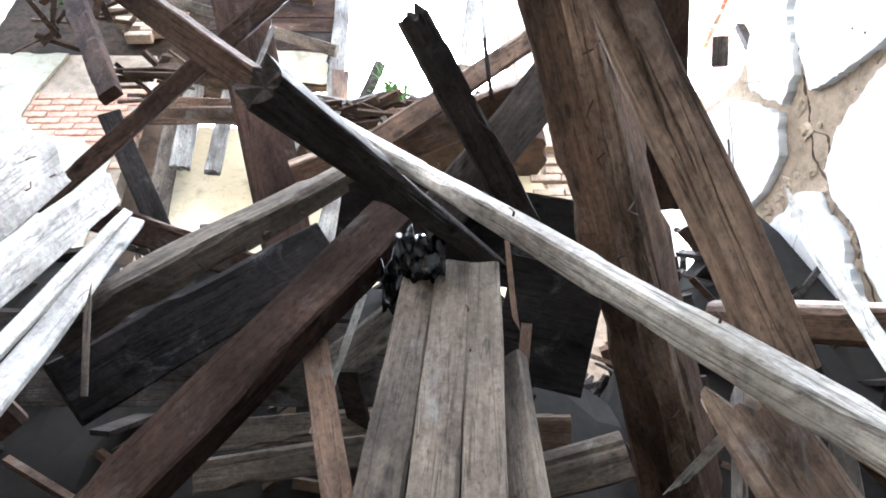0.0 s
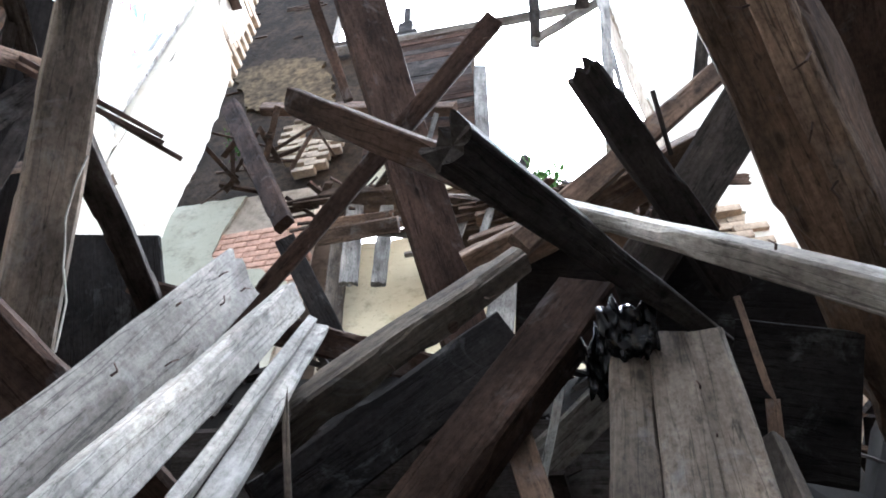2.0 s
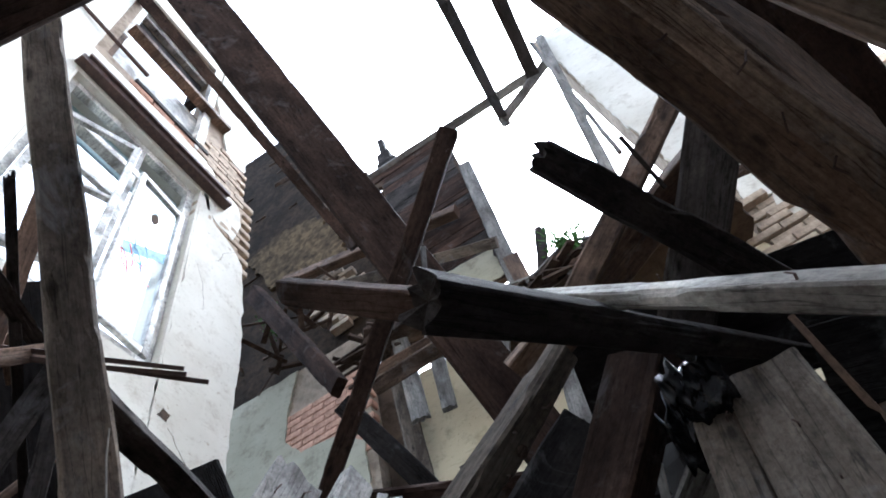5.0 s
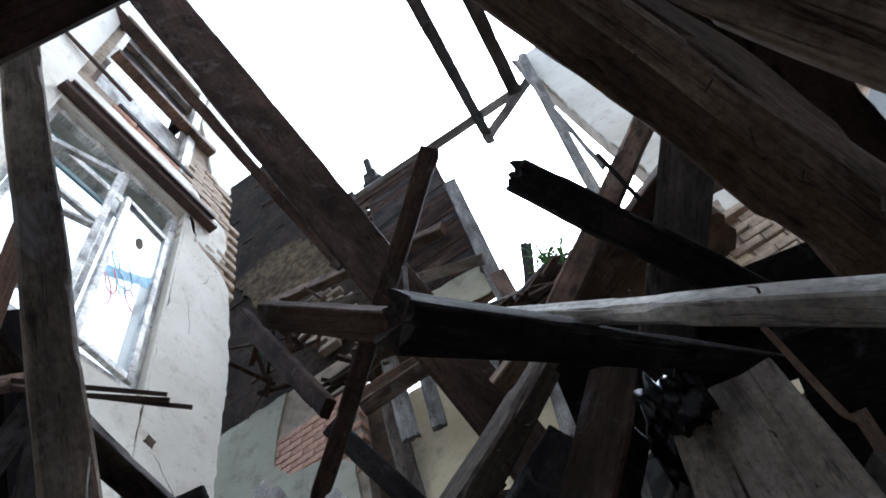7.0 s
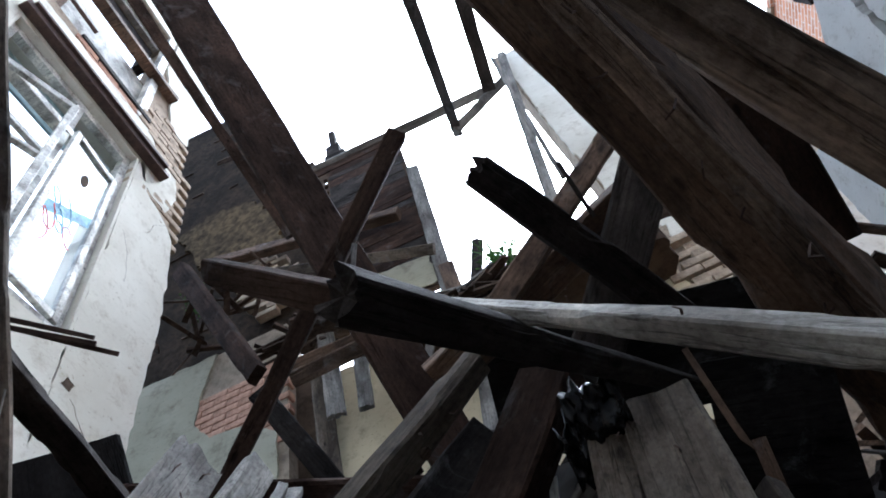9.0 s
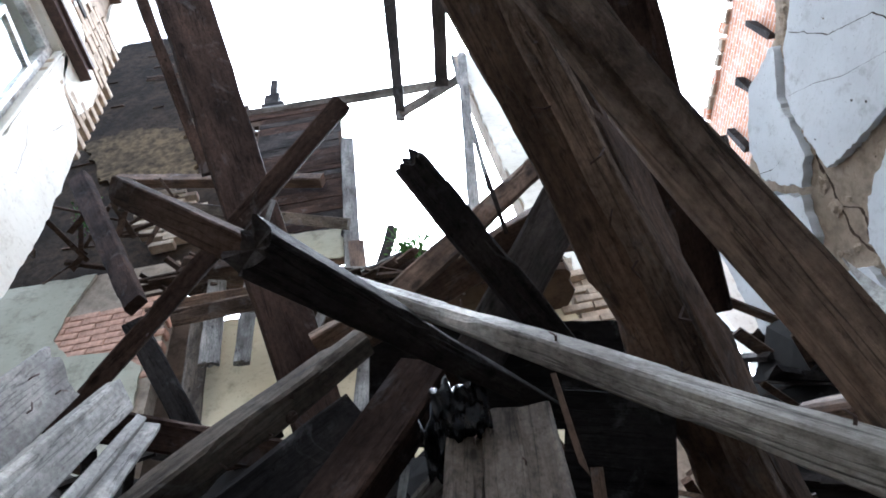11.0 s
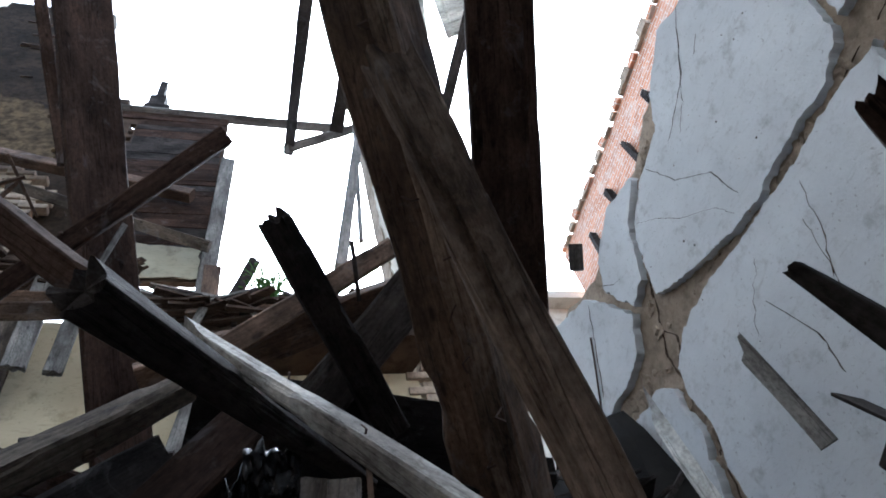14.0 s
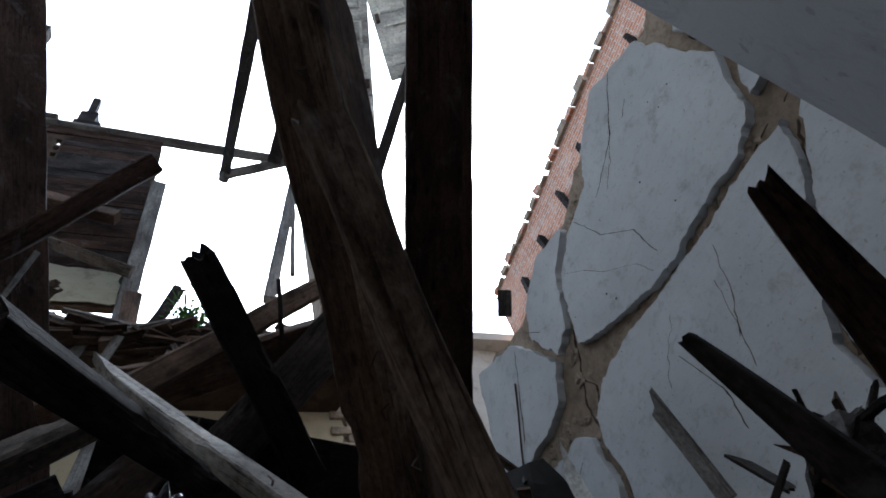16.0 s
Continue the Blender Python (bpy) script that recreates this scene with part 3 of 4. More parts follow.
# invented surface that fills the unlit space under the beams
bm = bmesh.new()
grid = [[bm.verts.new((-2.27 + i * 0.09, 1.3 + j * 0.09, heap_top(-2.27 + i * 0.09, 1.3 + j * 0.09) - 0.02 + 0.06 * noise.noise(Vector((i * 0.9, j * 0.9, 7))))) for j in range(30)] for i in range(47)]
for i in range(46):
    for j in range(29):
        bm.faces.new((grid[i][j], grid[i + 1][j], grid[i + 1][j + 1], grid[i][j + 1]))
tagged(part("shade_heap", bm, SHADEGROUND), "dark heap added for the shade below the timbers", "debris", kind="stuff")
splinters("splinters", BLACK, 260, ((-2.2, 1.8), (1.5, 2.9), heap_top), (0.15, 0.7), "near-black laths and splinters over the added heap", 3)
splinters("wood_scraps", OLD, 120, ((-2.0, 1.8), (1.6, 2.9), heap_top), (0.15, 0.6), "brown scraps of wood over the heap", 5)
splinters("ledge_scraps", GREY, 60, ((-0.9, 0.9), (3.3, 3.8), lambda x, y: 5.36), (0.3, 0.9), "grey laths along the broken floor edge", 8, 0.12, 50)
splinters("dangling_scraps", DARKWOOD, 45, ((-2.1, -0.95), (3.45, 3.8), lambda x, y: 5.98), (0.12, 0.5), "splintered ends of the fallen floor", 9, 0.4, 120)
splinters("edge_scraps", DARKWOOD, 70, ((-0.9, 1.1), (3.2, 3.38), lambda x, y: 5.22), (0.15, 0.6), "broken wood along the torn floor edge", 10, 0.2, 60)
splinters("roof_scraps", DARKWOOD, 18, ((-3.6, -2.0), (3.3, 3.9), lambda x, y: 6.9 + 0.5 * (x + 2.8)), (0.2, 0.8), "splintered roof laths in the corner", 12)

# ---- timbers ----
dark_beam = timber("broken_beam", (-0.173, 0.605, 2.280), (0.365, 1.537, 2.564), 0.074, 0.050, (0.455, 0.008, -0.890), BLACK,
       "blackened broken timber with a ragged end", "beam", 5, ends='bs', worn=0.005, jag=0.032, taper=0.5)
long_beam = timber("long_rafter", (-0.043, 0.968, 2.548), (0.474, 0.492, 1.628), 0.031, 0.030, (-0.563, -0.819, 0.108), PALERAFTER,
       "long weathered grey rafter lying across the debris", "beam", -45, ends='sc', worn=0.003, taper=1.5)
timber("sawn_beam", (-0.610, 0.878, 2.968), (-0.142, 0.756, 2.379), 0.064, 0.042, (-0.651, -0.658, -0.380), RED,
       "dark brown beam with a sawn end", "beam", 4, taper=0.88, worn=0.004)
timber("splintered_post", (0.076, 0.851, 2.825), (0.458, 1.610, 2.817), 0.074, 0.050, (0.494, -0.258, -0.830), BLACK,
       "dark splintered post standing aslant", "beam", 8, ends='bc', jag=0.035, taper=1.38)
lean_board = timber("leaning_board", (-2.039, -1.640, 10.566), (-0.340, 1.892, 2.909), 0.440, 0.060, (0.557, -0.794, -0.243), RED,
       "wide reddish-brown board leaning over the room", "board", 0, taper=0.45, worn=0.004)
brace = timber("brace", (-0.101, 1.218, 3.932), (-1.095, 1.630, 2.928), 0.078, 0.060, (0.399, -0.639, -0.658), RED,
       "dark brace crossing the wide board", "beam", 8, taper=0.68)
knot_beam = timber("knotty_beam", (-0.118, 1.299, 2.737), (-0.711, 1.235, 2.234), 0.068, 0.070, (0.508, -0.695, -0.509), TAN,
       "knotty brown beam with bent nails", "beam", -22, taper=1.35)
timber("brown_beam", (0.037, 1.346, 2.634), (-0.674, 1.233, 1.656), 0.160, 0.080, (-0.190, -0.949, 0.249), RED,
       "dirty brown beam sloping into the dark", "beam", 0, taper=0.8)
front_plank = timber("wide_plank", (0.176, 1.309, 2.439), (-0.007, 0.900, 1.349), 0.085, 0.040, (0.037, -0.938, 0.345), TAN,
       "cracked tan plank rising from the floor", "plank", 0, group='three planks side by side', worn=0.004)
timber("wide_plank", (0.093, 1.322, 2.432), (-0.099, 0.890, 1.359), 0.082, 0.040, (0.145, -0.927, 0.347), TAN,
       "cracked tan plank with a chipped top", "plank", -3, group='three planks side by side', worn=0.004, ends='bc', jag=0.03)
timber("wide_plank", (0.248, 1.300, 2.423), (0.090, 0.907, 1.342), 0.078, 0.040, (-0.073, -0.934, 0.350), TAN,
       "cracked tan plank rising from the floor", "plank", 3, group='three planks side by side', worn=0.004)
# filler board; its black stands for the dark zone below the rafter
timber("black_board", (0.321, 1.515, 2.418), (0.562, 1.497, 2.327), 0.340, 0.040, (-0.246, -0.839, -0.486), SHADEBLACK,
       "black board put in for the shade behind the planks", "board", 0)
heavy = timber("heavy_timber", (-0.159, -0.641, 3.766), (1.367, 3.092, 1.435), 0.156, 0.120, (-0.270, -0.428, -0.862), OLD,
       "heavy rotten timber leaning across the opening", "beam", 24, worn=0.016, taper=1.59)
near_post = timber("rough_post", (0.210, 0.304, 2.371), (0.462, 0.642, 1.808), 0.066, 0.050, (-0.055, -0.845, -0.531), ROT,
       "rough brown post lying on the grey rafter", "beam", 0, worn=0.011, taper=0.92, ends='bc', jag=0.05)
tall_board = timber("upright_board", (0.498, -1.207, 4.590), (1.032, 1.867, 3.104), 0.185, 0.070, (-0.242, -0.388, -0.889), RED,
       "tall dark upright board with grooves", "board", 0, worn=0.003, taper=1.45)
post_l = timber("leaning_post", (-0.843, 0.111, 3.678), (-1.366, 1.371, 2.105), 0.096, 0.075, (0.900, -0.141, -0.413), DRY,
       "brown leaning post with a loose wire", "beam", 20, taper=1.4)
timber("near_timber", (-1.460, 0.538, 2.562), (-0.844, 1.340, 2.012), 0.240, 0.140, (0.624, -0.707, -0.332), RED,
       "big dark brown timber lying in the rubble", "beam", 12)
timber("dark_strut", (-1.206, 0.847, 2.992), (-1.436, 1.845, 3.010), 0.080, 0.060, (0.567, 0.146, -0.810), BLACK,
       "dark strut below the leaning post", "beam", 20)
# black panel added where only shade lies under the strut
timber("charred_boarding", (-1.565, 1.387, 3.215), (-1.365, 1.690, 2.343), 0.420, 0.040, (0.580, -0.802, -0.145), SHADEBLACK,
       "black panel put in for the shade behind the strut", "board", 0)
rough_plank = timber("rough_plank", (-0.813, 1.180, 2.709), (-0.746, 0.596, 1.619), 0.135, 0.030, (0.833, -0.464, 0.300), GREY,
       "rough sawn grey plank with nails", "plank", -8, ends='bc', jag=0.05)
grey_plank = timber("pale_plank", (-0.706, 1.272, 2.681), (-0.660, 0.643, 1.698), 0.085, 0.040, (0.813, -0.472, 0.340), PALE,
       "pale weathered plank with split edges", "plank", -25)
timber("batten", (-0.661, 1.305, 2.622), (-0.571, 0.713, 1.713), 0.026, 0.030, (0.712, -0.553, 0.431), PALE,
       "thin pale batten beside the plank", "batten", 10, group='battens by the plank')
timber("batten", (-0.650, 1.342, 2.633), (-0.544, 0.764, 1.720), 0.045, 0.020, (0.650, -0.606, 0.459), PALE,
       "broad split pale batten beside the plank", "batten", 20, group='battens by the plank')
timber("cross_beam", (-1.453, 1.519, 3.060), (-0.380, 2.130, 2.967), 0.110, 0.100, (0.362, -0.726, -0.585), RED,
       "dark cross beam over the rubble", "beam", 0)
# burnt board, its black deepened for the shade beneath the beams
timber("charred_board", (-0.185, 1.660, 2.776), (-0.756, 1.449, 2.194), 0.170, 0.050, (0.540, -0.808, -0.237), SHADEBLACK,
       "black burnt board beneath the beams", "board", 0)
timber("thin_beam", (0.720, 1.301, 3.570), (-0.120, 1.349, 2.833), 0.070, 0.060, (0.388, -0.778, -0.494), OLD,
       "thin dark beam behind the splintered post", "beam", 10)
timber("thick_board", (0.843, 1.442, 3.423), (-0.295, 1.621, 3.028), 0.130, 0.060, (0.126, -0.715, -0.688), OLD,
       "brown board across the opening", "board", -20)
timber("leaning_rafter", (-3.053, 3.350, 7.679), (-1.838, 3.000, 5.106), 0.200, 0.120, (0.340, -0.727, -0.595), RED,
       "dark rafter with a worn pale edge", "beam", 25, taper=0.75)
red_rafter = timber("red_rafter", (-2.428, 0.156, 9.973), (-1.260, 2.476, 5.789), 0.140, 0.090, (0.171, -0.881, -0.441), RED,
       "reddish rafter of the fallen roof", "beam", 0, taper=0.5)
stick = timber("broken_stick", (0.645, 0.37, 2.055), (0.772, 0.375, 1.792), 0.02, 0.016, (-0.879, -0.454, -0.148), BLACK,
       "dark splintered stick by the wall", "stick", 10, ends='bc', jag=0.012, taper=2.9, worn=0.003)
timber("broken_board", (0.784, 0.208, 2.208), (0.929, 0.333, 1.900), 0.045, 0.020, (-0.896, -0.444, 0.023), RED,
       "dark broken board in front of the wall", "board", 0, ends='bc', jag=0.03, taper=2.1)
timber("painted_board", (0.474, -0.064, 2.682), (1.645, 0.188, 0.010), 0.340, 0.040, (-0.913, -0.052, -0.405), GREYPAINT,
       "grey painted board hanging overhead", "board", 58, worn=0.002)
timber("lath", (-0.176, 1.370, 2.307), (-0.042, 1.160, 1.587), 0.060, 0.030, (-0.027, -0.961, 0.276), OLD,
       "rough upright lath among the beams", "plank", 0)
timber("loose_plank", (-0.473, 1.597, 2.037), (0.180, 1.730, 2.151), 0.080, 0.050, (0.242, -0.919, -0.312), TAN,
       "loose tan plank lying in the dark", "plank", 0, group='planks in the heap')
timber("loose_plank", (-0.518, 1.796, 2.213), (0.194, 1.996, 2.329), 0.090, 0.050, (0.306, -0.886, -0.349), TAN,
       "loose tan plank lying in the dark", "plank", 0, group='planks in the heap')
timber("block", (0.352, 1.492, 1.960), (0.547, 1.423, 1.985), 0.100, 0.080, (-0.281, -0.913, -0.296), TAN,
       "short sawn block of pale wood", "block", 10)
timber("block", (0.355, 1.649, 2.129), (0.485, 1.622, 2.112), 0.090, 0.080, (-0.234, -0.909, -0.345), OLD,
       "short sawn block of brown wood", "block", 10)
# reddish board coloured near-black for the shadow it lies in
timber("red_boarding", (-1.141, 1.623, 2.405), (0.283, 1.938, 2.460), 0.260, 0.030, (0.209, -0.866, -0.454), BLACK,
       "dark reddish board panel in the shadow", "board", 0)
timber("side_plank", (0.282, 1.310, 2.173), (0.234, 1.081, 1.534), 0.070, 0.040, (-0.200, -0.918, 0.344), TAN,
       "narrow plank beside the wide plank", "plank", 30)
timber("grey_board", (0.056, 1.557, 2.467), (-0.166, 1.767, 2.407), 0.100, 0.020, (-0.435, -0.642, -0.631), GREY,
       "bluish grey broken board end", "board", 0)
timber("white_pipe", (-0.060, 1.498, 2.483), (-0.186, 1.574, 2.119), 0.020, 0.020, (0.086, -0.968, -0.234), WHITE,
       "thin white pipe among the debris", "pipe", 0)
timber("twig", (0.325, 1.191, 3.230), (0.356, 1.341, 3.110), 0.014, 0.010, (-0.228, -0.577, -0.784), BLACK,
       "thin dark stick poking upwards", "stick", 0)
timber("splinter", (-0.002, 1.383, 2.472), (0.111, 1.384, 2.351), 0.025, 0.010, (-0.324, -0.895, -0.306), GREY,
       "grey splinter lying on the plank", "splinter", 0, ends='ss', jag=0.02)
timber("long_splinter", (-0.528, 0.996, 2.147), (-0.506, 1.030, 1.996), 0.012, 0.006, (0.382, -0.912, -0.147), TAN,
       "long thin upright splinter", "splinter", 0, ends='sc', jag=0.02)
timber("low_beam", (0.827, 1.361, 2.291), (1.381, 0.894, 1.971), 0.090, 0.090, (-0.712, -0.615, -0.338), OLD,
       "old beam at the foot of the wall", "beam", 10)
timber("pale_strip", (0.963, 1.090, 2.383), (0.865, 0.913, 1.768), 0.035, 0.008, (-0.698, -0.651, 0.298), WHITE,
       "torn pale strip of wood", "splinter", 0, ends='sc', jag=0.05)
timber("rot_post", (0.472, 0.757, 1.827), (0.528, 0.695, 1.482), 0.100, 0.080, (-0.608, -0.793, 0.044), ROT,
       "splintered red-brown post stump", "beam", 0, ends='bc', jag=0.09)
timber("wall_lath", (1.387, 1.116, 2.622), (1.428, 1.124, 2.334), 0.050, 0.012, (-0.769, -0.626, -0.128), GREY,
       "grey lath stuck to the wall", "lath", 0, ends='sc', jag=0.03)
timber("roof_beam", (-2.347, 3.900, 9.698), (1.076, 3.900, 9.622), 0.130, 0.130, (-0.020, -0.427, -0.904), GREY,
       "weathered ridge beam against the sky", "beam", 0)
timber("hanging_bar", (0.358, 0.523, 6.702), (0.329, 3.940, 8.949), 0.120, 0.100, (-0.094, 0.546, -0.832), BLACK,
       "dark bar hanging from the fallen roof", "beam", 0)
timber("roof_strut", (0.296, 3.800, 8.765), (1.180, 3.800, 9.471), 0.120, 0.100, (0.515, -0.564, -0.645), GREY,
       "broken grey roof strut aloft", "beam", 0)
timber("roof_board", (0.822, 0.780, 7.292), (0.786, 3.158, 8.036), 0.140, 0.050, (-0.155, 0.293, -0.943), BLACK,
       "dark roof board seen edge on", "board", 0)
timber("upright", (-0.359, 3.850, 8.430), (-0.427, 3.850, 6.015), 0.150, 0.100, (0.146, -0.989, -0.004), PALE,
       "pale weathered upright of the opening", "post", 0)
timber("stud", (1.375, 3.800, 10.240), (0.777, 3.800, 6.439), 0.120, 0.100, (-0.005, -1.000, 0.001), GREY,
       "grey stud at the edge of the opening", "post", 0)
timber("stud", (1.207, 3.700, 10.025), (0.993, 3.700, 6.740), 0.050, 0.050, (-0.179, -0.984, 0.012), GREY,
       "thin bent stud at the opening", "post", 0)
timber("short_post", (-0.358, 3.700, 6.237), (-0.366, 3.700, 5.330), 0.140, 0.100, (0.109, -0.994, -0.001), OLD,
       "short brown post at the opening", "post", 0)
timber("shelf_board", (-2.957, 3.750, 8.229), (-0.652, 3.750, 7.504), 0.120, 0.140, (-0.249, -0.557, -0.792), OLD,
       "horizontal board with a dusty top", "board", 30)
timber("rail", (-2.270, 3.700, 7.463), (-0.412, 3.700, 6.569), 0.110, 0.060, (-0.332, -0.642, -0.691), TAN,
       "orange-brown rail of the back wall", "board", 0)
timber("trimmer_beam", (-1.82, 3.67, 6.02), (-1.02, 3.67, 5.92), 0.10, 0.44, (0, -1, 0.05), DARKWOOD,
       "rotten trimmer beam let into the wall", "beam", 0, ends='bb', jag=0.05)
timber("hanging_stub", (-1.556, 3.600, 5.972), (-1.519, 3.600, 5.004), 0.150, 0.050, (0.368, -0.930, 0.014), GREY,
       "short grey plank stub hanging down", "plank", 10, group='plank stubs under the floor', ends='cb', jag=0.03)
timber("hanging_stub", (-1.260, 3.600, 5.867), (-1.273, 3.600, 4.949), 0.120, 0.050, (0.353, -0.936, -0.005), GREY,
       "narrow grey plank stub hanging down", "plank", 10, group='plank stubs under the floor', ends='cb', jag=0.03)
timber("wall_post", (-1.711, 3.750, 5.741), (-1.668, 3.750, 4.579), 0.160, 0.100, (0.392, -0.920, 0.015), TAN,
       "cracked tan post in the wall", "post", 0)
timber("pale_board", (-0.297, 3.600, 4.879), (-0.612, 3.600, 2.888), 0.200, 0.040, (0.221, -0.975, -0.035), PALE,
       "pale upright board at the back", "board", 0)
timber("floor_joist", (-1.5, 2.9, 4.79), (-0.93, 2.9, 4.8), 0.11, 0.08, (0.269, -0.618, -0.739), DARKWOOD,
       "rotten joist of the fallen floor", "beam", 0)
timber("floor_joist", (-1.56, 3.0, 5.03), (-1.03, 3.0, 5.017), 0.09, 0.06, (0.297, -0.627, -0.720), OLD,
       "rotten joist of the fallen floor", "beam", 0, ends='bb')
timber("dark_prop", (-1.485, 2.474, 4.317), (-1.072, 2.886, 3.505), 0.120, 0.080, (0.214, -0.911, -0.353), SHADEBLACK,
       "dark prop leaning in the gap", "beam", 0)
timber("jutting_board", (-0.335, 2.165, 3.696), (0.326, 1.805, 3.493), 0.120, 0.040, (-0.497, -0.522, -0.693), OLD,
       "brown board with a light dusty top", "board", 30)
timber("dark_plank", (0.731, 1.258, 3.387), (0.194, 1.663, 2.908), 0.160, 0.060, (-0.091, -0.809, -0.581), BLACK,
       "dark upright plank behind the post", "plank", 0)
timber("black_stub", (1.900, 2.066, 4.499), (1.900, 2.177, 4.385), 0.085, 0.070, (-0.485, -0.628, -0.609), BLACK,
       "black stub of a purlin", "beam", 0)
timber("frame_bar", (1.334, 0.742, 5.779), (0.906, 2.164, 4.622), 0.070, 0.070, (-0.195, -0.654, -0.731), BLACK,
       "dark bar below the hanging doors", "beam", 0)
timber("broken_stump", (-0.012, 3.600, 6.247), (-0.285, 3.600, 5.335), 0.100, 0.080, (0.345, -0.933, -0.104), BLACK,
       "black broken stump on the ledge", "stump", 0, ends='bc', jag=0.05)
timber("raised_board", (-0.766, 0.031, 2.753), (-0.152, 0.195, 3.694), 0.120, 0.100, (0.819, 0.135, -0.558), RED,
       "dark board on top of the leaning post", "beam", 0)
timber("loose_lath", (-1.186, 0.303, 3.437), (-1.629, 0.830, 3.329), 0.030, 0.015, (0.379, 0.132, -0.916), OLD,
       "dark broken lath in the tangle", "lath", 0, group='tangled laths', ends='bc', jag=0.03)
timber("loose_lath", (-1.234, 0.367, 3.260), (-1.490, 0.908, 3.306), 0.050, 0.015, (0.450, 0.286, -0.846), BLACK,
       "dark broken lath in the tangle", "lath", 0, group='tangled laths', ends='bc', jag=0.03)
timber("loose_lath", (-1.521, 0.682, 3.228), (-1.274, 0.495, 3.807), 0.070, 0.015, (0.819, -0.343, -0.461), OLD,
       "dark broken lath in the tangle", "lath", 0, group='tangled laths', ends='bc', jag=0.03)
timber("loose_lath", (-1.174, 0.379, 3.474), (-1.784, 1.169, 2.933), 0.030, 0.015, (0.548, -0.141, -0.824), BLACK,
       "dark broken lath in the tangle", "lath", 0, group='tangled laths', ends='bc', jag=0.03)
timber("loose_lath", (-1.407, 0.570, 3.039), (-1.417, 0.907, 3.416), 0.050, 0.015, (0.905, 0.330, -0.270), OLD,
       "dark broken lath in the tangle", "lath", 0, group='tangled laths', ends='bc', jag=0.03)
timber("loose_lath", (-1.524, 0.812, 2.851), (-1.371, 0.847, 3.427), 0.070, 0.015, (0.916, -0.333, -0.223), BLACK,
       "dark broken lath in the tangle", "lath", 0, group='tangled laths', ends='bc', jag=0.03)
timber("loose_lath", (-1.710, 0.906, 2.891), (-1.593, 1.151, 3.389), 0.030, 0.015, (0.976, -0.151, -0.156), OLD,
       "dark broken lath in the tangle", "lath", 0, group='tangled laths', ends='bc', jag=0.03)
timber("loose_lath", (-1.463, 0.961, 2.658), (-1.417, 0.859, 3.252), 0.050, 0.015, (0.832, -0.532, -0.156), BLACK,
       "dark broken lath in the tangle", "lath", 0, group='tangled laths', ends='bc', jag=0.03)
timber("iron_rod", (-1.606, 0.562, 3.280), (-1.104, 1.027, 3.172), 0.014, 0.014, (0.387, -0.584, -0.714), RUST,
       "thin rusty rod behind the post", "rod", 0, group='three rods')
timber("iron_rod", (-1.621, 0.578, 3.257), (-1.106, 1.041, 3.162), 0.014, 0.014, (0.391, -0.582, -0.713), RUST,
       "thin rusty rod behind the post", "rod", 0, group='three rods')
timber("iron_rod", (-1.604, 0.560, 3.249), (-1.071, 1.097, 3.153), 0.014, 0.014, (0.432, -0.555, -0.711), RUST,
       "thin rusty rod behind the post", "rod", 0, group='three rods')
# second black panel, for the shaded tangle left of the post
timber("charred_boarding", (-1.759, 0.688, 3.807), (-1.946, 1.521, 2.428), 0.420, 0.040, (0.761, -0.505, -0.408), SHADEBLACK,
       "black panel put in for the shade behind the post", "board", 0)
# added board that hides the pale back wall with shade colour
timber("dark_back_board", (-0.155, 1.769, 3.017), (0.745, 1.764, 2.802), 0.340, 0.030, (-0.151, -0.775, -0.613), SHADEBLACK,
       "dark board added for the shade behind the beams", "board", 0)
timber("pale_splinter", (0.485, 0.804, 1.844), (0.391, 0.824, 1.517), 0.020, 0.008, (-0.408, -0.911, 0.061), PALE,
       "pale upright splinter by the stump", "splinter", 0, group='splinters by the stump', ends='sc', jag=0.02)
timber("pale_splinter", (0.528, 0.841, 1.841), (0.478, 0.826, 1.514), 0.030, 0.010, (-0.485, -0.867, 0.115), TAN,
       "tan splintered lath by the stump", "splinter", 0, group='splinters by the stump', ends='sc', jag=0.03)
timber("pale_splinter", (0.558, 1.196, 1.850), (0.624, 0.930, 1.913), 0.018, 0.008, (-0.769, -0.319, -0.554), GREY,
       "grey splinter by the stump", "splinter", 0, group='splinters by the stump', ends='ss', jag=0.02)
timber("pale_splinter", (0.581, 0.774, 1.753), (0.568, 0.854, 1.506), 0.035, 0.010, (-0.580, -0.783, -0.224), GREY,
       "grey splinter by the stump", "splinter", 0, group='splinters by the stump', ends='sc', jag=0.02)
timber("dangling_twig", (0.268, 1.098, 2.359), (0.273, 1.140, 2.189), 0.012, 0.008, (-0.217, -0.946, -0.239), OLD,
       "thin twig dangling from the broken beam", "stick", 0, ends='cs', jag=0.01)
timber("short_lath", (0.350, 1.365, 2.300), (0.323, 1.429, 2.143), 0.028, 0.012, (-0.192, -0.919, -0.345), OLD,
       "short brown lath behind the plank", "lath", 0)
timber("white_splinter", (-0.308, 1.011, 2.826), (-0.271, 0.988, 2.975), 0.012, 0.006, (0.457, -0.855, -0.246), PALE,
       "thin pale splinter on the board", "splinter", 0)

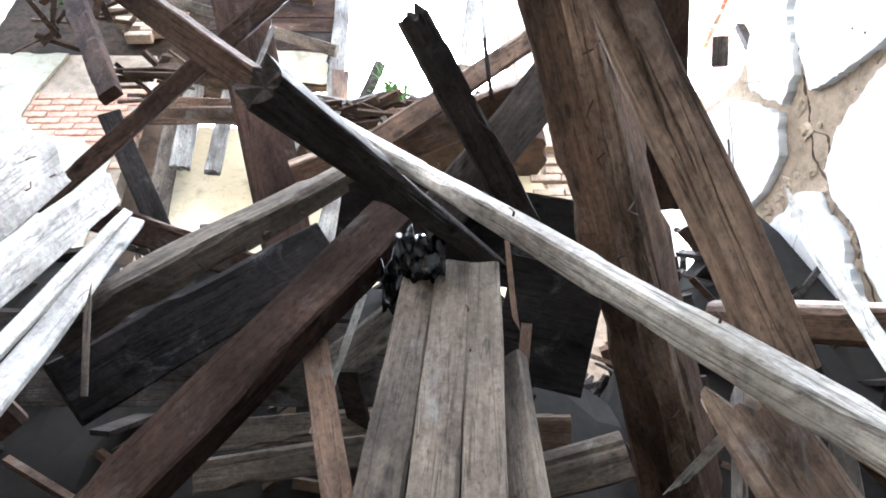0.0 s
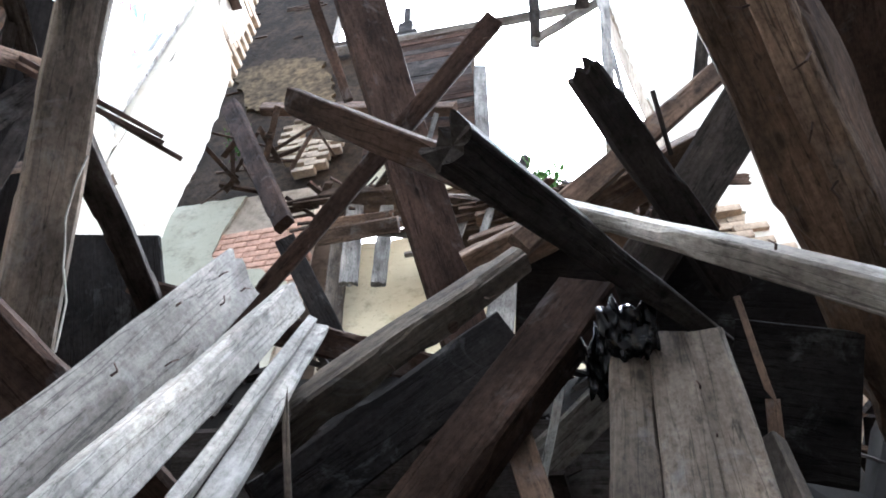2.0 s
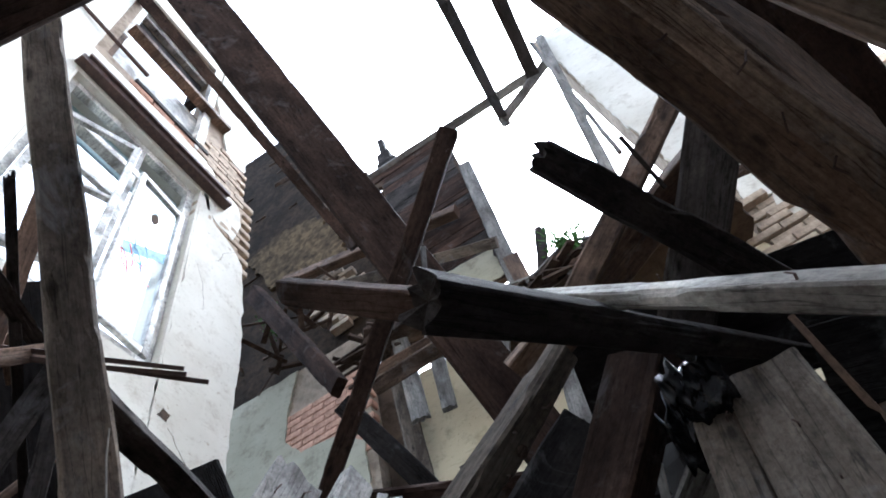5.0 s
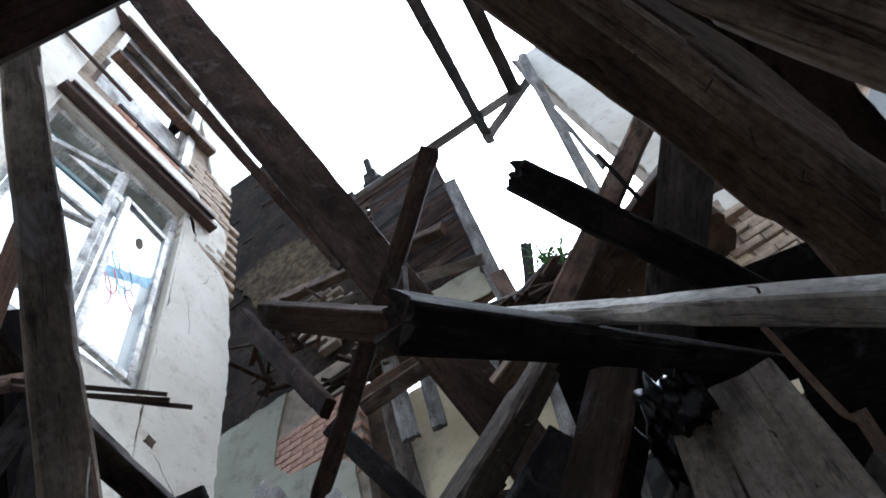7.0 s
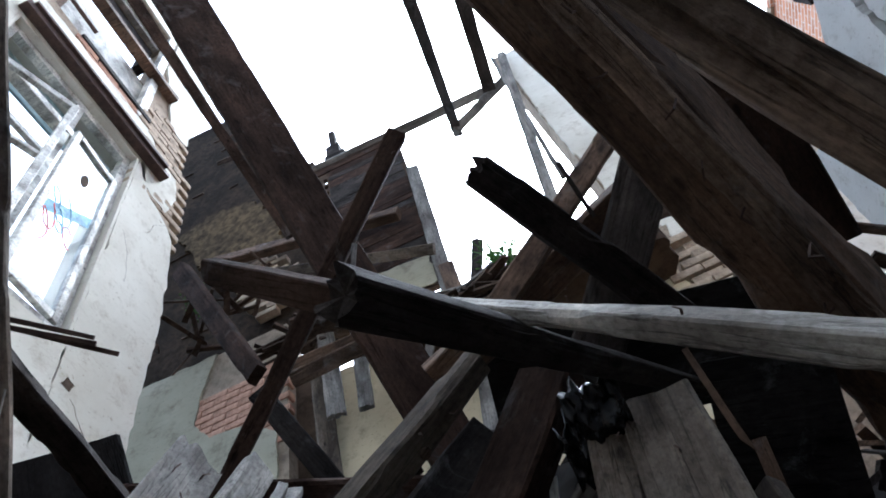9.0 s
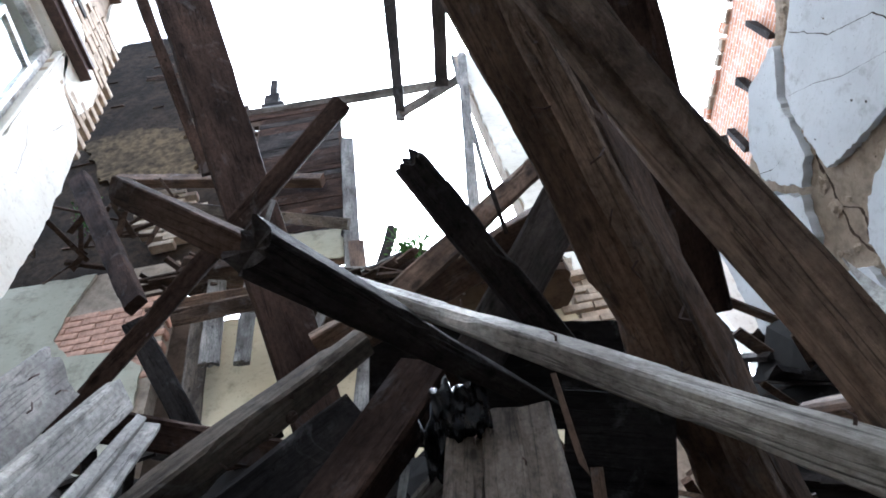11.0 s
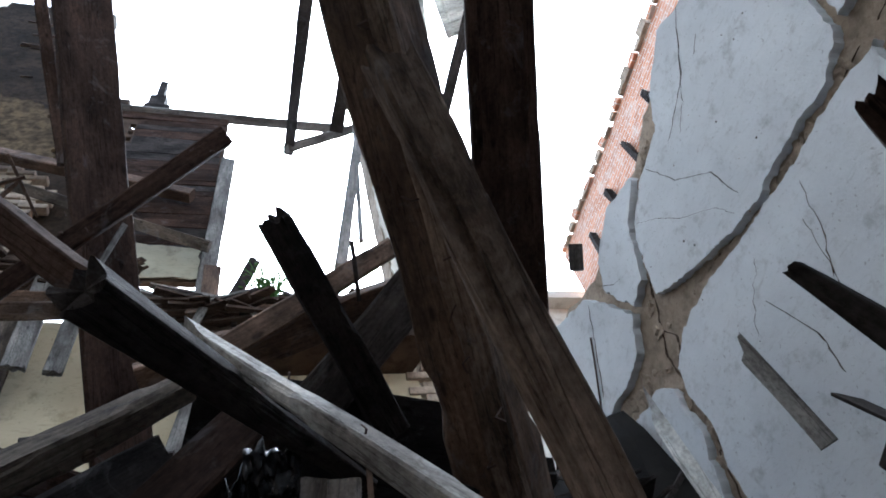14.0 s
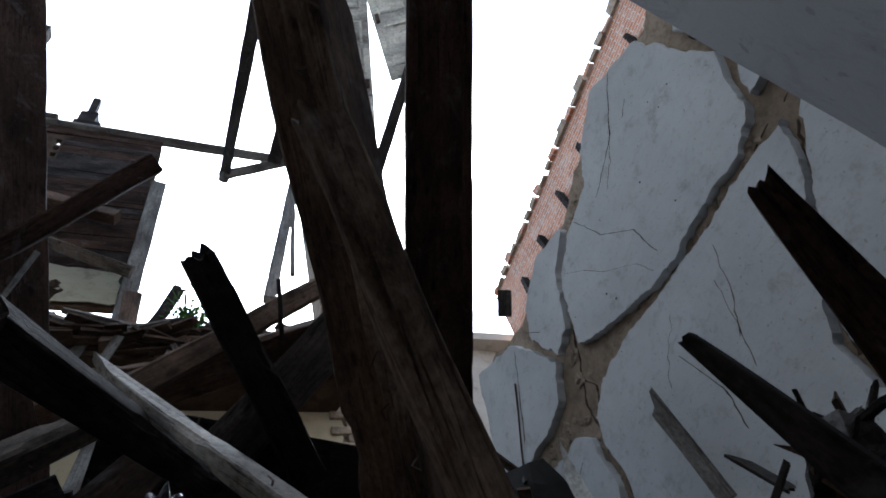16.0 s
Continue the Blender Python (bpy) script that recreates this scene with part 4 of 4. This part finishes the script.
nails(rough_plank, [(0.1, 0.03), (0.14, -0.03), (0.22, 0.02), (0.35, -0.04), (0.5, 0.03), (0.62, -0.02)])
nails(knot_beam, [(0.16, 0.01), (0.25, -0.02), (0.33, 0.02), (0.45, 0.0)])
nails(front_plank, [(0.12, -0.06), (0.2, 0.04), (0.33, 0.05)], 0.02)
nails(brace, [(0.1, 0.02), (0.16, -0.02), (0.62, 0.01), (0.68, -0.03), (1.1, 0.02)], 0.025)
nails(red_rafter, [(5.2 + 0.14 * i, 0.02 * (-1) ** i) for i in range(7)], 0.04)
for side in (-0.07, 0.07):
    part("batten", timber_mesh(3.3, 0.035, 0.025, 0.003, seed=int(side * 100)), RED, tall_board, "raised edge batten", Matrix.Translation((0.05, side, 0.036)) @ pose(0, 0, 0, 0, 0, 0.7 * (1 if side > 0 else -1)))
nails(long_beam, [(0.3, 0.01), (0.55, -0.01), (0.9, 0.01)], 0.02)

# nail-studded pale face along the heavy timber, knot on the knotty beam
LH = heavy.dimensions.x
HW, HH = 0.156, 0.120
bmk = timber_mesh(LH * 0.78, HW * 0.40, 0.03, 0.010, "sb", taper=1.45, seed=77, jag=0.08)
strip_face = part("split_face", bmk, ROT, heavy, "pale split face full of nails", Matrix.Translation((LH * 0.18, HW * 0.34, HH * 0.55)) @ pose(0, 0, 0, 0, -0.43, 0.35))
for i in range(22):
    bmk = bmesh.new()
    box(bmk, -0.002, 0.002, -0.002, 0.002, 0, 0.045)
    box(bmk, -0.002, 0.026, -0.002, 0.002, 0.043, 0.047)
    part("nail", bmk, RUST, strip_face, "bent rusty nail", pose(0.3 + i * 0.13, 0.035 * math.sin(i * 2.3), 0.012, 14 * math.sin(i * 5.1), 0, 47 * i))
bmk = bmesh.new()
bmesh.ops.create_icosphere(bmk, subdivisions=2, radius=0.016)
for v in bmk.verts:
    v.co.z *= 0.35
part("knot", bmk, DARKWOOD, knot_beam, "dark knot", Matrix.Translation((0.27, 0.02, 0.048)))

# ---- left wall: bricks where the plaster has fallen ----
bricks(left, "x", -2.33, [(1.84, 6.45), (2.33, 6.2), (2.33, 7.35), (2.30, 7.5), (2.30, 7.98), (2.0, 8.0), (1.8, 7.9), (1.7, 7.45), (2.05, 7.2)], BRICK, 3)
bricks(left, "x", -2.36, [(2.17, 6.3), (2.24, 6.3), (2.24, 7.9), (2.17, 7.9)], BRICK, 4, 0.015)
bricks(left, "x", -2.33, [(0.9, 7.43), (1.75, 7.40), (1.75, 7.62), (0.9, 7.62)], REDBRICK, 5)
bricks(backw, "y", 3.934, [(-3.2, 5.6), (-3.2, 6.30), (-2.74, 6.12), (-2.43, 6.20), (-2.25, 6.28), (-2.13, 6.25), (-2.13, 5.25), (-2.5, 5.35), (-2.9, 5.5)], REDBRICK, 6, 0.004)
bricks(backw, "y", 3.9, [(1.25, 4.3), (1.7, 4.4), (1.75, 5.0), (1.6, 5.5), (1.4, 5.6), (1.3, 5.0)], BRICK, 7, 0.03)


def window_lower():
    w = new("window_1")
    tagged(w, "tall white-framed window with an open cracked sash", "window", kind="structure")
    boxpart("reveal", (-2.62, -2.276, 1.795, 1.822, 4.6, 6.9), CREAM, w, "plastered reveal")
    boxpart("reveal", (-2.62, -2.276, 0.5, 0.525, 4.6, 6.9), CREAM, w, "plastered reveal")
    boxpart("head", (-2.62, -2.276, 0.525, 1.795, 6.87, 6.897), CREAM, w, "plastered head")
    for name, dims in (("jamb", (-2.41, -2.34, 1.73, 1.795, 4.6, 6.87)), ("jamb", (-2.41, -2.34, 0.525, 0.59, 4.6, 6.87)), ("mullion", (-2.41, -2.34, 1.20, 1.27, 4.68, 6.87)),
                       ("sill", (-2.43, -2.31, 0.525, 1.795, 4.6, 4.68)), ("transom", (-2.42, -2.33, 0.59, 1.73, 6.36, 6.43)), ("head_rail", (-2.41, -2.34, 0.59, 1.73, 6.80, 6.87)),
                       ("glazing_bar", (-2.40, -2.36, 0.59, 1.20, 5.95, 6.0))):
        boxpart(name, dims, WHITE, w, "", 0.004)
    for i in range(6):
        z = 6.44 + i * 0.062
        boxpart("shutter_slat", (-2.51, -2.485, 0.56, 1.76, z, z + 0.056), SHUTTER, w, "blue-grey shutter slat", 0.002)
    leaf = new("sash")
    leaf.parent = w
    leaf.matrix_basis = pose(-2.34, 1.73, 0, 0, 0, 6)
    for name, dims in (("stile", (0, 0.04, -0.05, 0.0, 4.7, 6.35)), ("stile", (0, 0.04, -0.47, -0.42, 4.7, 6.35)), ("rail", (0, 0.04, -0.42, -0.05, 4.7, 4.76)), ("rail", (0, 0.04, -0.42, -0.05, 6.29, 6.35))):
        boxpart(name, dims, WHITE, leaf, "", 0.003)
    pane = boxpart("pane", (0.016, 0.021, -0.42, -0.05, 4.76, 6.29), GLASS, leaf, "dirty glass pane with sprayed scribbles", 0.0)
    pane.visible_shadow = False
    rngw = random.Random(11)
    for k in range(7):
        y, z = rngw.uniform(-0.38, -0.16), rngw.uniform(5.05, 5.6)
        pts = [(0.026, y + 0.05 * math.cos(a * 1.3 + k), z + 0.11 * math.sin(a + k) + 0.02 * a) for a in [j * 0.5 for j in range(9)]]
        tube("paint_stroke", [(p[0], max(-0.41, min(-0.06, p[1])), p[2]) for p in pts], 0.005, REDPAINT if k % 2 else BLUEPAINT, leaf, 4)
    slab("paint_band", [(-0.41, 5.35), (-0.06, 5.62), (-0.06, 5.74), (-0.41, 5.47)], "x", 0.024, 0.002, BLUEPAINT, leaf, "sprayed blue-grey band", 0.01, 0.04, 91)
    slab("hole", [(-0.27, 5.92), (-0.23, 5.9), (-0.2, 5.96), (-0.21, 6.04), (-0.25, 6.05), (-0.28, 5.99)], "x", 0.024, 0.002, DARKBACK, leaf, "dark hole in the pane", 0.0, 0.04, 92)
    leaf2 = new("sash")
    leaf2.parent = w
    leaf2.matrix_basis = pose(-2.34, 0.6, 0, 0, 0, -18)
    for name, dims in (("stile", (0, 0.04, 0.0, 0.05, 4.7, 6.32)), ("stile", (0, 0.04, 0.52, 0.57, 4.7, 6.32)), ("rail", (0, 0.04, 0.05, 0.52, 4.7, 4.76)), ("rail", (0, 0.04, 0.05, 0.52, 5.5, 5.54)), ("rail", (0, 0.04, 0.05, 0.52, 6.26, 6.32))):
        boxpart(name, dims, WHITE, leaf2, "", 0.003)
    lint = new("lintel_bar")
    tagged(lint, "rusty iron lintel bars over the window", "lintel")
    boxpart("bar", (-2.276, -2.19, 0.46, 2.08, 6.92, 6.985), RUST, lint, "", 0.004)
    boxpart("bar", (-2.276, -2.16, 0.50, 2.02, 6.985, 7.02), RUST, lint, "", 0.004)


def window_upper():
    w = new("window_2")
    tagged(w, "broken upper window with a dark blind", "window", kind="structure")
    boxpart("sill_bar", (-2.31, -2.2, 0.62, 1.93, 8.38, 8.45), OLD, w, "weathered wooden sill bar")
    boxpart("post", (-2.36, -2.28, 1.62, 1.72, 7.5, 9.75), WHITE, w, "peeling white post")
    boxpart("post", (-2.42, -2.36, 0.60, 0.68, 8.45, 9.75), WHITE, w, "peeling white post")
    boxpart("head", (-2.45, -2.36, 0.68, 1.62, 9.66, 9.75), WHITE, w)
    boxpart("blind", (-2.5, -2.47, 0.68, 1.62, 8.92, 9.45), BLACK, w, "dark sagging blind")
    boxpart("rail", (-2.46, -2.40, 0.68, 1.62, 9.45, 9.5), GREY, w, "grey rail")
    boxpart("slat", (-2.6, -2.58, 0.68, 1.62, 9.5, 9.66), SHUTTER, w, "blue-grey shutter slat")
    boxpart("bracket", (-2.42, -2.30, 1.46, 1.56, 8.45, 8.75), BLACK, w, "dark broken bracket")
    boxpart("lower_bar", (-2.33, -2.27, 0.9, 1.78, 7.56, 7.63), BLACK, w, "dark lower bar", 0.006)
    boxpart("side_board", (-2.44, -2.34, 0.60, 0.66, 7.64, 8.38), OLD, w, "brown side board", 0.006)
    pipe = tagged(tube("iron_bar", [(-2.26, 0.1, 7.88), (-2.24, 0.5, 7.80), (-2.22, 0.95, 7.72)], 0.02, RUST), "thin rusty iron bar on the wall", "bar")


window_lower()
window_upper()

# ---- boards of the upper wall and laths of the dark corner ----
rngb = random.Random(9)
z = 6.35
while z < 9.6:
    h = rngb.uniform(0.09, 0.2)
    boxpart("board", (-1.68 if not 8.7 < z < 9.3 else -1.45, -0.44 + rngb.uniform(-0.03, 0.02), 3.875 + rngb.uniform(0, 0.015), 3.9, z, min(9.62, z + h - 0.004)), rngb.choice([RED, RED, BLACK]), upper, "", 0.006)
    z += h
for i in range(14):
    zz = rngb.uniform(6.9, 13.0)
    far = -2.6 if zz > 10.0 else -1.9
    l = rngb.uniform(0.15, 0.6)
    boxpart("lath", (0, l, 0, 0.02, 0, rngb.uniform(0.012, 0.03)), rngb.choice([OLD, DARKWOOD, OLD]), soffit, "", 0.006, pose(rngb.uniform(-4.3, far - l), 3.982, zz, 0, rngb.gauss(0, 9), 0))
slab("plaster_patch", [(-3.36, 8.65), (-3.76, 9.71), (-3.35, 9.94), (-2.58, 9.73), (-2.29, 9.13), (-2.17, 8.4)], "y", 3.945, 0.04, DARKYELLOW, soffit, "dark yellow plaster patch", 0.08, 0.05, 95)
slab("plaster_patch", [(-1.6, 6.32), (-0.5, 6.32), (-0.5, 6.75), (-1.6, 6.9)], "y", 3.865, 0.01, GREYWALL, upper, "grey plaster patch", 0.03, 0.05, 96)

# ---- rubble on the upper floor, plant, chimney stub ----
rngs = random.Random(15)
for i in range(16):
    x = rngs.choice([rngs.uniform(-0.85, -0.4), rngs.uniform(-0.4, 1.0)])
    chunk("stone", (x, rngs.uniform(3.42, 3.75), 5.38 + rngs.uniform(0, 0.04)), rngs.uniform(0.035, 0.08), STONE, "yellowish lump of rubble on the floor edge", "stone", i, (1, 1, 0.7))["group"] = "rubble on the floor edge"
chim = new("chimney_pot")
tagged(chim, "dark stepped chimney stub on the roof beam", "chimney")
for dims in ((-1.45, -1.15, 3.85, 4.0, 9.68, 9.82), (-1.42, -1.22, 3.85, 4.0, 9.82, 10.1), (-1.36, -1.27, 3.87, 3.97, 10.1, 10.6)):
    boxpart("step", dims, BLACK, chim, "", 0.005)


def plant(at, seed):
    rngp = random.Random(seed)
    p = new("weed")
    p.matrix_basis = Matrix.Translation(at)
    tagged(p, "small green weed growing on the ledge", "plant")
    stems, leaves = [], bmesh.new()
    for i in range(16):
        a, s = rngp.uniform(0, 6.28), rngp.uniform(0.15, 0.42)
        pts = [Vector((math.cos(a) * s * 0.45 * f * f, math.sin(a) * s * 0.3 * f * f, s * f)) for f in (0, 0.3, 0.6, 1.0)]
        tube("stem", pts, 0.004, LEAF, p, 4)
        for k in range(15):
            f = rngp.uniform(0.2, 1.0)
            c = pts[0].lerp(pts[3], f) + Vector((rngp.gauss(0, 0.03), rngp.gauss(0, 0.03), rngp.gauss(0, 0.02)))
            m = Matrix.Translation(c) @ pose(0, 0, 0, rngp.uniform(-60, 60), rngp.uniform(-60, 60), rngp.uniform(0, 360))
            w, l = 0.006, rngp.uniform(0.02, 0.045)
            leaves.faces.new([leaves.verts.new(m @ Vector(q)) for q in ((0, -w, 0), (l * 0.6, -w, 0.004), (l, 0, 0), (l * 0.6, w, 0.004), (0, w, 0))])
    part("leaves", leaves, LEAF, p)


plant((0.16, 3.25, 5.33), 2)
plant((0.06, 3.22, 5.33), 5)
plant((-3.0, 3.6, 7.1), 7)


def door_leaf(foot, top, face, label, flip):
    """foot to top is the leaf's edge; it spreads to the side from there."""
    z = (Vector(top) - Vector(foot)).normalized()
    y = -Vector(face)
    y = (y - z * y.dot(z)).normalized()
    x = y.cross(z) * flip
    d = new("panel_door")
    d.matrix_basis = Matrix.Translation(foot) @ Matrix((x, z.cross(x), z)).transposed().to_4x4()
    tagged(d, label, "door", "doors hanging aloft")
    boxpart("slab", (0, 0.34, 0, 0.03, 0, 1.7), WHITE, d)
    for x0, x1, z0, z1 in ((0.05, 0.29, 0.1, 0.45), (0.05, 0.29, 0.55, 1.0), (0.05, 0.29, 1.1, 1.6)):
        for dims in ((x0, x0 + 0.02, -0.012, 0.042, z0, z1), (x1 - 0.02, x1, -0.012, 0.042, z0, z1), (x0 + 0.02, x1 - 0.02, -0.012, 0.042, z0, z0 + 0.02), (x0 + 0.02, x1 - 0.02, -0.012, 0.042, z1 - 0.02, z1)):
            boxpart("moulding", dims, WHITE, d)
    boxpart("latch", (0.02, 0.05, -0.05, 0.07, 0.48, 0.54), RUST, d, "small iron latch")


door_leaf((1.201, 1.795, 5.622), (1.081, 1.087, 6.323), (-0.247, -0.397, -0.884), "white panelled door leaf hanging in the fallen roof", -1)
door_leaf((1.361, 1.484, 6.359), (1.097, 0.951, 6.972), (-0.247, -0.397, -0.884), "white panelled door leaf tilted above the other", 1)

# ---- wire on the leaning post, plastic sheet, charred lump ----
tagged(tube("wire", [(-0.972, 0.764, 2.685), (-0.992, 0.789, 2.636), (-1.014, 0.829, 2.571), (-1.022, 0.868, 2.531), (-1.024, 0.892, 2.492), (-1.026, 0.941, 2.442), (-1.030, 0.963, 2.394), (-1.040, 0.989, 2.351)], 0.002, DUST), "thin pale wire hanging down the post", "wire")
rngk = random.Random(21)
lump = chunk("charred_lump", (0.945, 0.50, 1.965), 0.06, BLACK, "ragged charred lump with splinters at the wall foot", "rubble", 3)
for i in range(26):
    m = pose(rngk.gauss(0, 0.035), rngk.gauss(0, 0.035), rngk.gauss(0.01, 0.03), rngk.uniform(-180, 180), rngk.uniform(-90, 90), rngk.uniform(-180, 180))
    part("splinter", timber_mesh(rngk.uniform(0.03, 0.09), rngk.uniform(0.006, 0.022), rngk.uniform(0.004, 0.012), 0.002, "bs", seed=300 + i, jag=0.012), rngk.choice([BLACK, DARKWOOD, BLACK]), lump, "", m)
for k, (x, y, rz, l) in enumerate(((0.13, -0.012, 160, 0.035), (0.17, 0.016, -18, 0.03), (0.19, -0.016, 200, 0.03))):
    part("splinter", timber_mesh(l, 0.006, 0.004, 0.001, "cs", seed=340 + k, jag=0.006), DARKWOOD, stick, "", pose(x, y, 0, 0, 0, rz))


def sheet(at, seed):
    bm = bmesh.new()
    g = [[bm.verts.new(Vector(at) + Vector((i * 0.008 - 0.06, j * 0.006 - 0.03, 0.05 * noise.noise(Vector((i * 0.35, j * 0.35, seed))) + 0.03 * noise.noise(Vector((i * 0.9, j * 0.9, seed))) - 0.005 * j))) for j in range(18)] for i in range(16)]
    for i in range(15):
        for j in range(17):
            bm.faces.new((g[i][j], g[i + 1][j], g[i + 1][j + 1], g[i][j + 1]))
    ob = part("plastic_sheet", bm, SHEET)
    for f in ob.data.polygons:
        f.use_smooth = True
    ob.modifiers.new("thickness", 'SOLIDIFY').thickness = 0.002
    return tagged(ob, "crumpled black plastic sheet over the plank", "sheet")


sheet((0.087, 1.220, 2.452), 4)
sheet((0.053, 1.294, 2.439), 9)

# ---- stones bared in the cracks of the wall ----
rngc = random.Random(31)
for i in range(90):
    path = rngc.choice([[(1.65, 3.63), (1.3, 3.5), (0.8, 3.42), (0.42, 3.4)], [(1.55, 4.2), (1.75, 4.0), (1.9, 3.75), (2.0, 3.6)], [(1.9, 3.6), (2.05, 3.5), (2.3, 3.52), (2.7, 3.57)], [(2.02, 3.35), (2.02, 3.1), (2.1, 2.9)],
                        [(0.3, 3.42), (0.2, 3.6), (0.22, 3.9), (0.2, 4.2)], [(1.25, 4.38), (1.4, 4.28), (1.5, 4.2)]])
    k = rngc.randrange(len(path) - 1)
    f = rngc.random()
    y, z = path[k][0] + (path[k + 1][0] - path[k][0]) * f, path[k][1] + (path[k + 1][1] - path[k][1]) * f
    bm = bmesh.new()
    bmesh.ops.create_icosphere(bm, subdivisions=2, radius=1)
    sz = rngc.uniform(0.018, 0.05)
    for v in bm.verts:
        v.co = Vector((v.co.x * 0.3, v.co.y * rngc.uniform(0.8, 1.2), v.co.z * 0.7)) * sz * (1 + 0.9 * noise.noise(v.co * 1.7 + Vector((i, 0, 0))))
    part("stone", bm, LOAM, right, "", Matrix.Translation((1.992, y + rngc.gauss(0, 0.025), z + rngc.gauss(0, 0.02))) @ pose(0, 0, 0, rngc.uniform(0, 360), 0, 0))

# ---- boards lying along and hanging from the torn floor edge ----
rnge = random.Random(44)
for k in range(9):
    x = -0.62 + 0.2 * k + rnge.uniform(-0.1, 0.1)
    z = 5.30 + rnge.uniform(-0.10, 0.12)
    timber("edge_board", (x - 0.35, 3.22 + rnge.uniform(0, 0.25), z + rnge.uniform(-0.06, 0.06)), (x + rnge.uniform(0.2, 0.5), 3.22 + rnge.uniform(0, 0.25), z + rnge.uniform(-0.06, 0.06)),
           rnge.uniform(0.05, 0.12), rnge.uniform(0.025, 0.05), (0, -0.8, -0.6), rnge.choice([OLD, GREY, DARKWOOD, TAN]), "weathered broken board lying on the torn floor edge", "board", rnge.uniform(-40, 40), "boards on the floor edge", ends="bb", jag=0.04)
for k in range(8):
    x = -0.75 + 0.21 * k + rnge.uniform(-0.1, 0.1)
    l = rnge.uniform(0.15, 0.45)
    timber("hanging_lath", (x, 3.24 + rnge.uniform(0, 0.1), 5.24), (x + rnge.uniform(-0.14, 0.14), 3.24 + rnge.uniform(-0.08, 0.12), 5.24 - l), rnge.uniform(0.03, 0.09), 0.02, (0, -0.9, -0.4),
           rnge.choice([OLD, GREY, DARKWOOD]), "short broken lath hanging from the floor edge", "lath", rnge.uniform(-30, 30), "laths under the floor edge", ends="cs", jag=0.03)

# ---- boards along the broken floor edge ----
for i in range(7):
    x = -0.85 + i * 0.29 + rngc.uniform(-0.12, 0.12)
    boxpart("joist_end", (x, x + rngc.uniform(0.05, 0.13), 3.2 + rngc.uniform(-0.05, 0.15), 3.6, 5.14 + rngc.uniform(-0.05, 0.1), 5.32 + rngc.uniform(0, 0.1)), rngc.choice([OLD, BLACK, GREY]), ledge, "", 0.015)

# pale bricks on the dark corner wall, in place of lit brickwork beyond
bricks(soffit, "y", 3.93, [(-2.68, 7.97), (-2.38, 8.12), (-2.05, 7.74), (-1.98, 7.28), (-2.35, 7.05), (-2.57, 7.32)], BRICK, 8, 0.02)

for pts, w in (([(1.95, 4.3), (2.1, 4.15), (2.25, 3.95)], 0.004), ([(1.9, 5.9), (2.0, 5.7), (2.05, 5.4)], 0.002), ([(2.3, 6.5), (2.15, 6.3), (2.1, 6.1)], 0.003)):
    hairline(left, -2.2735, pts, w)
# no hollow here; the dark patch stands for a dent's shade
slab("dent", [(1.86, 4.34), (1.93, 4.33), (1.95, 4.39), (1.89, 4.41)], "x", -2.276, 0.003, DARKBACK, left, "flat dark patch for the shade in a dent", 0.008, 0.02, 99)
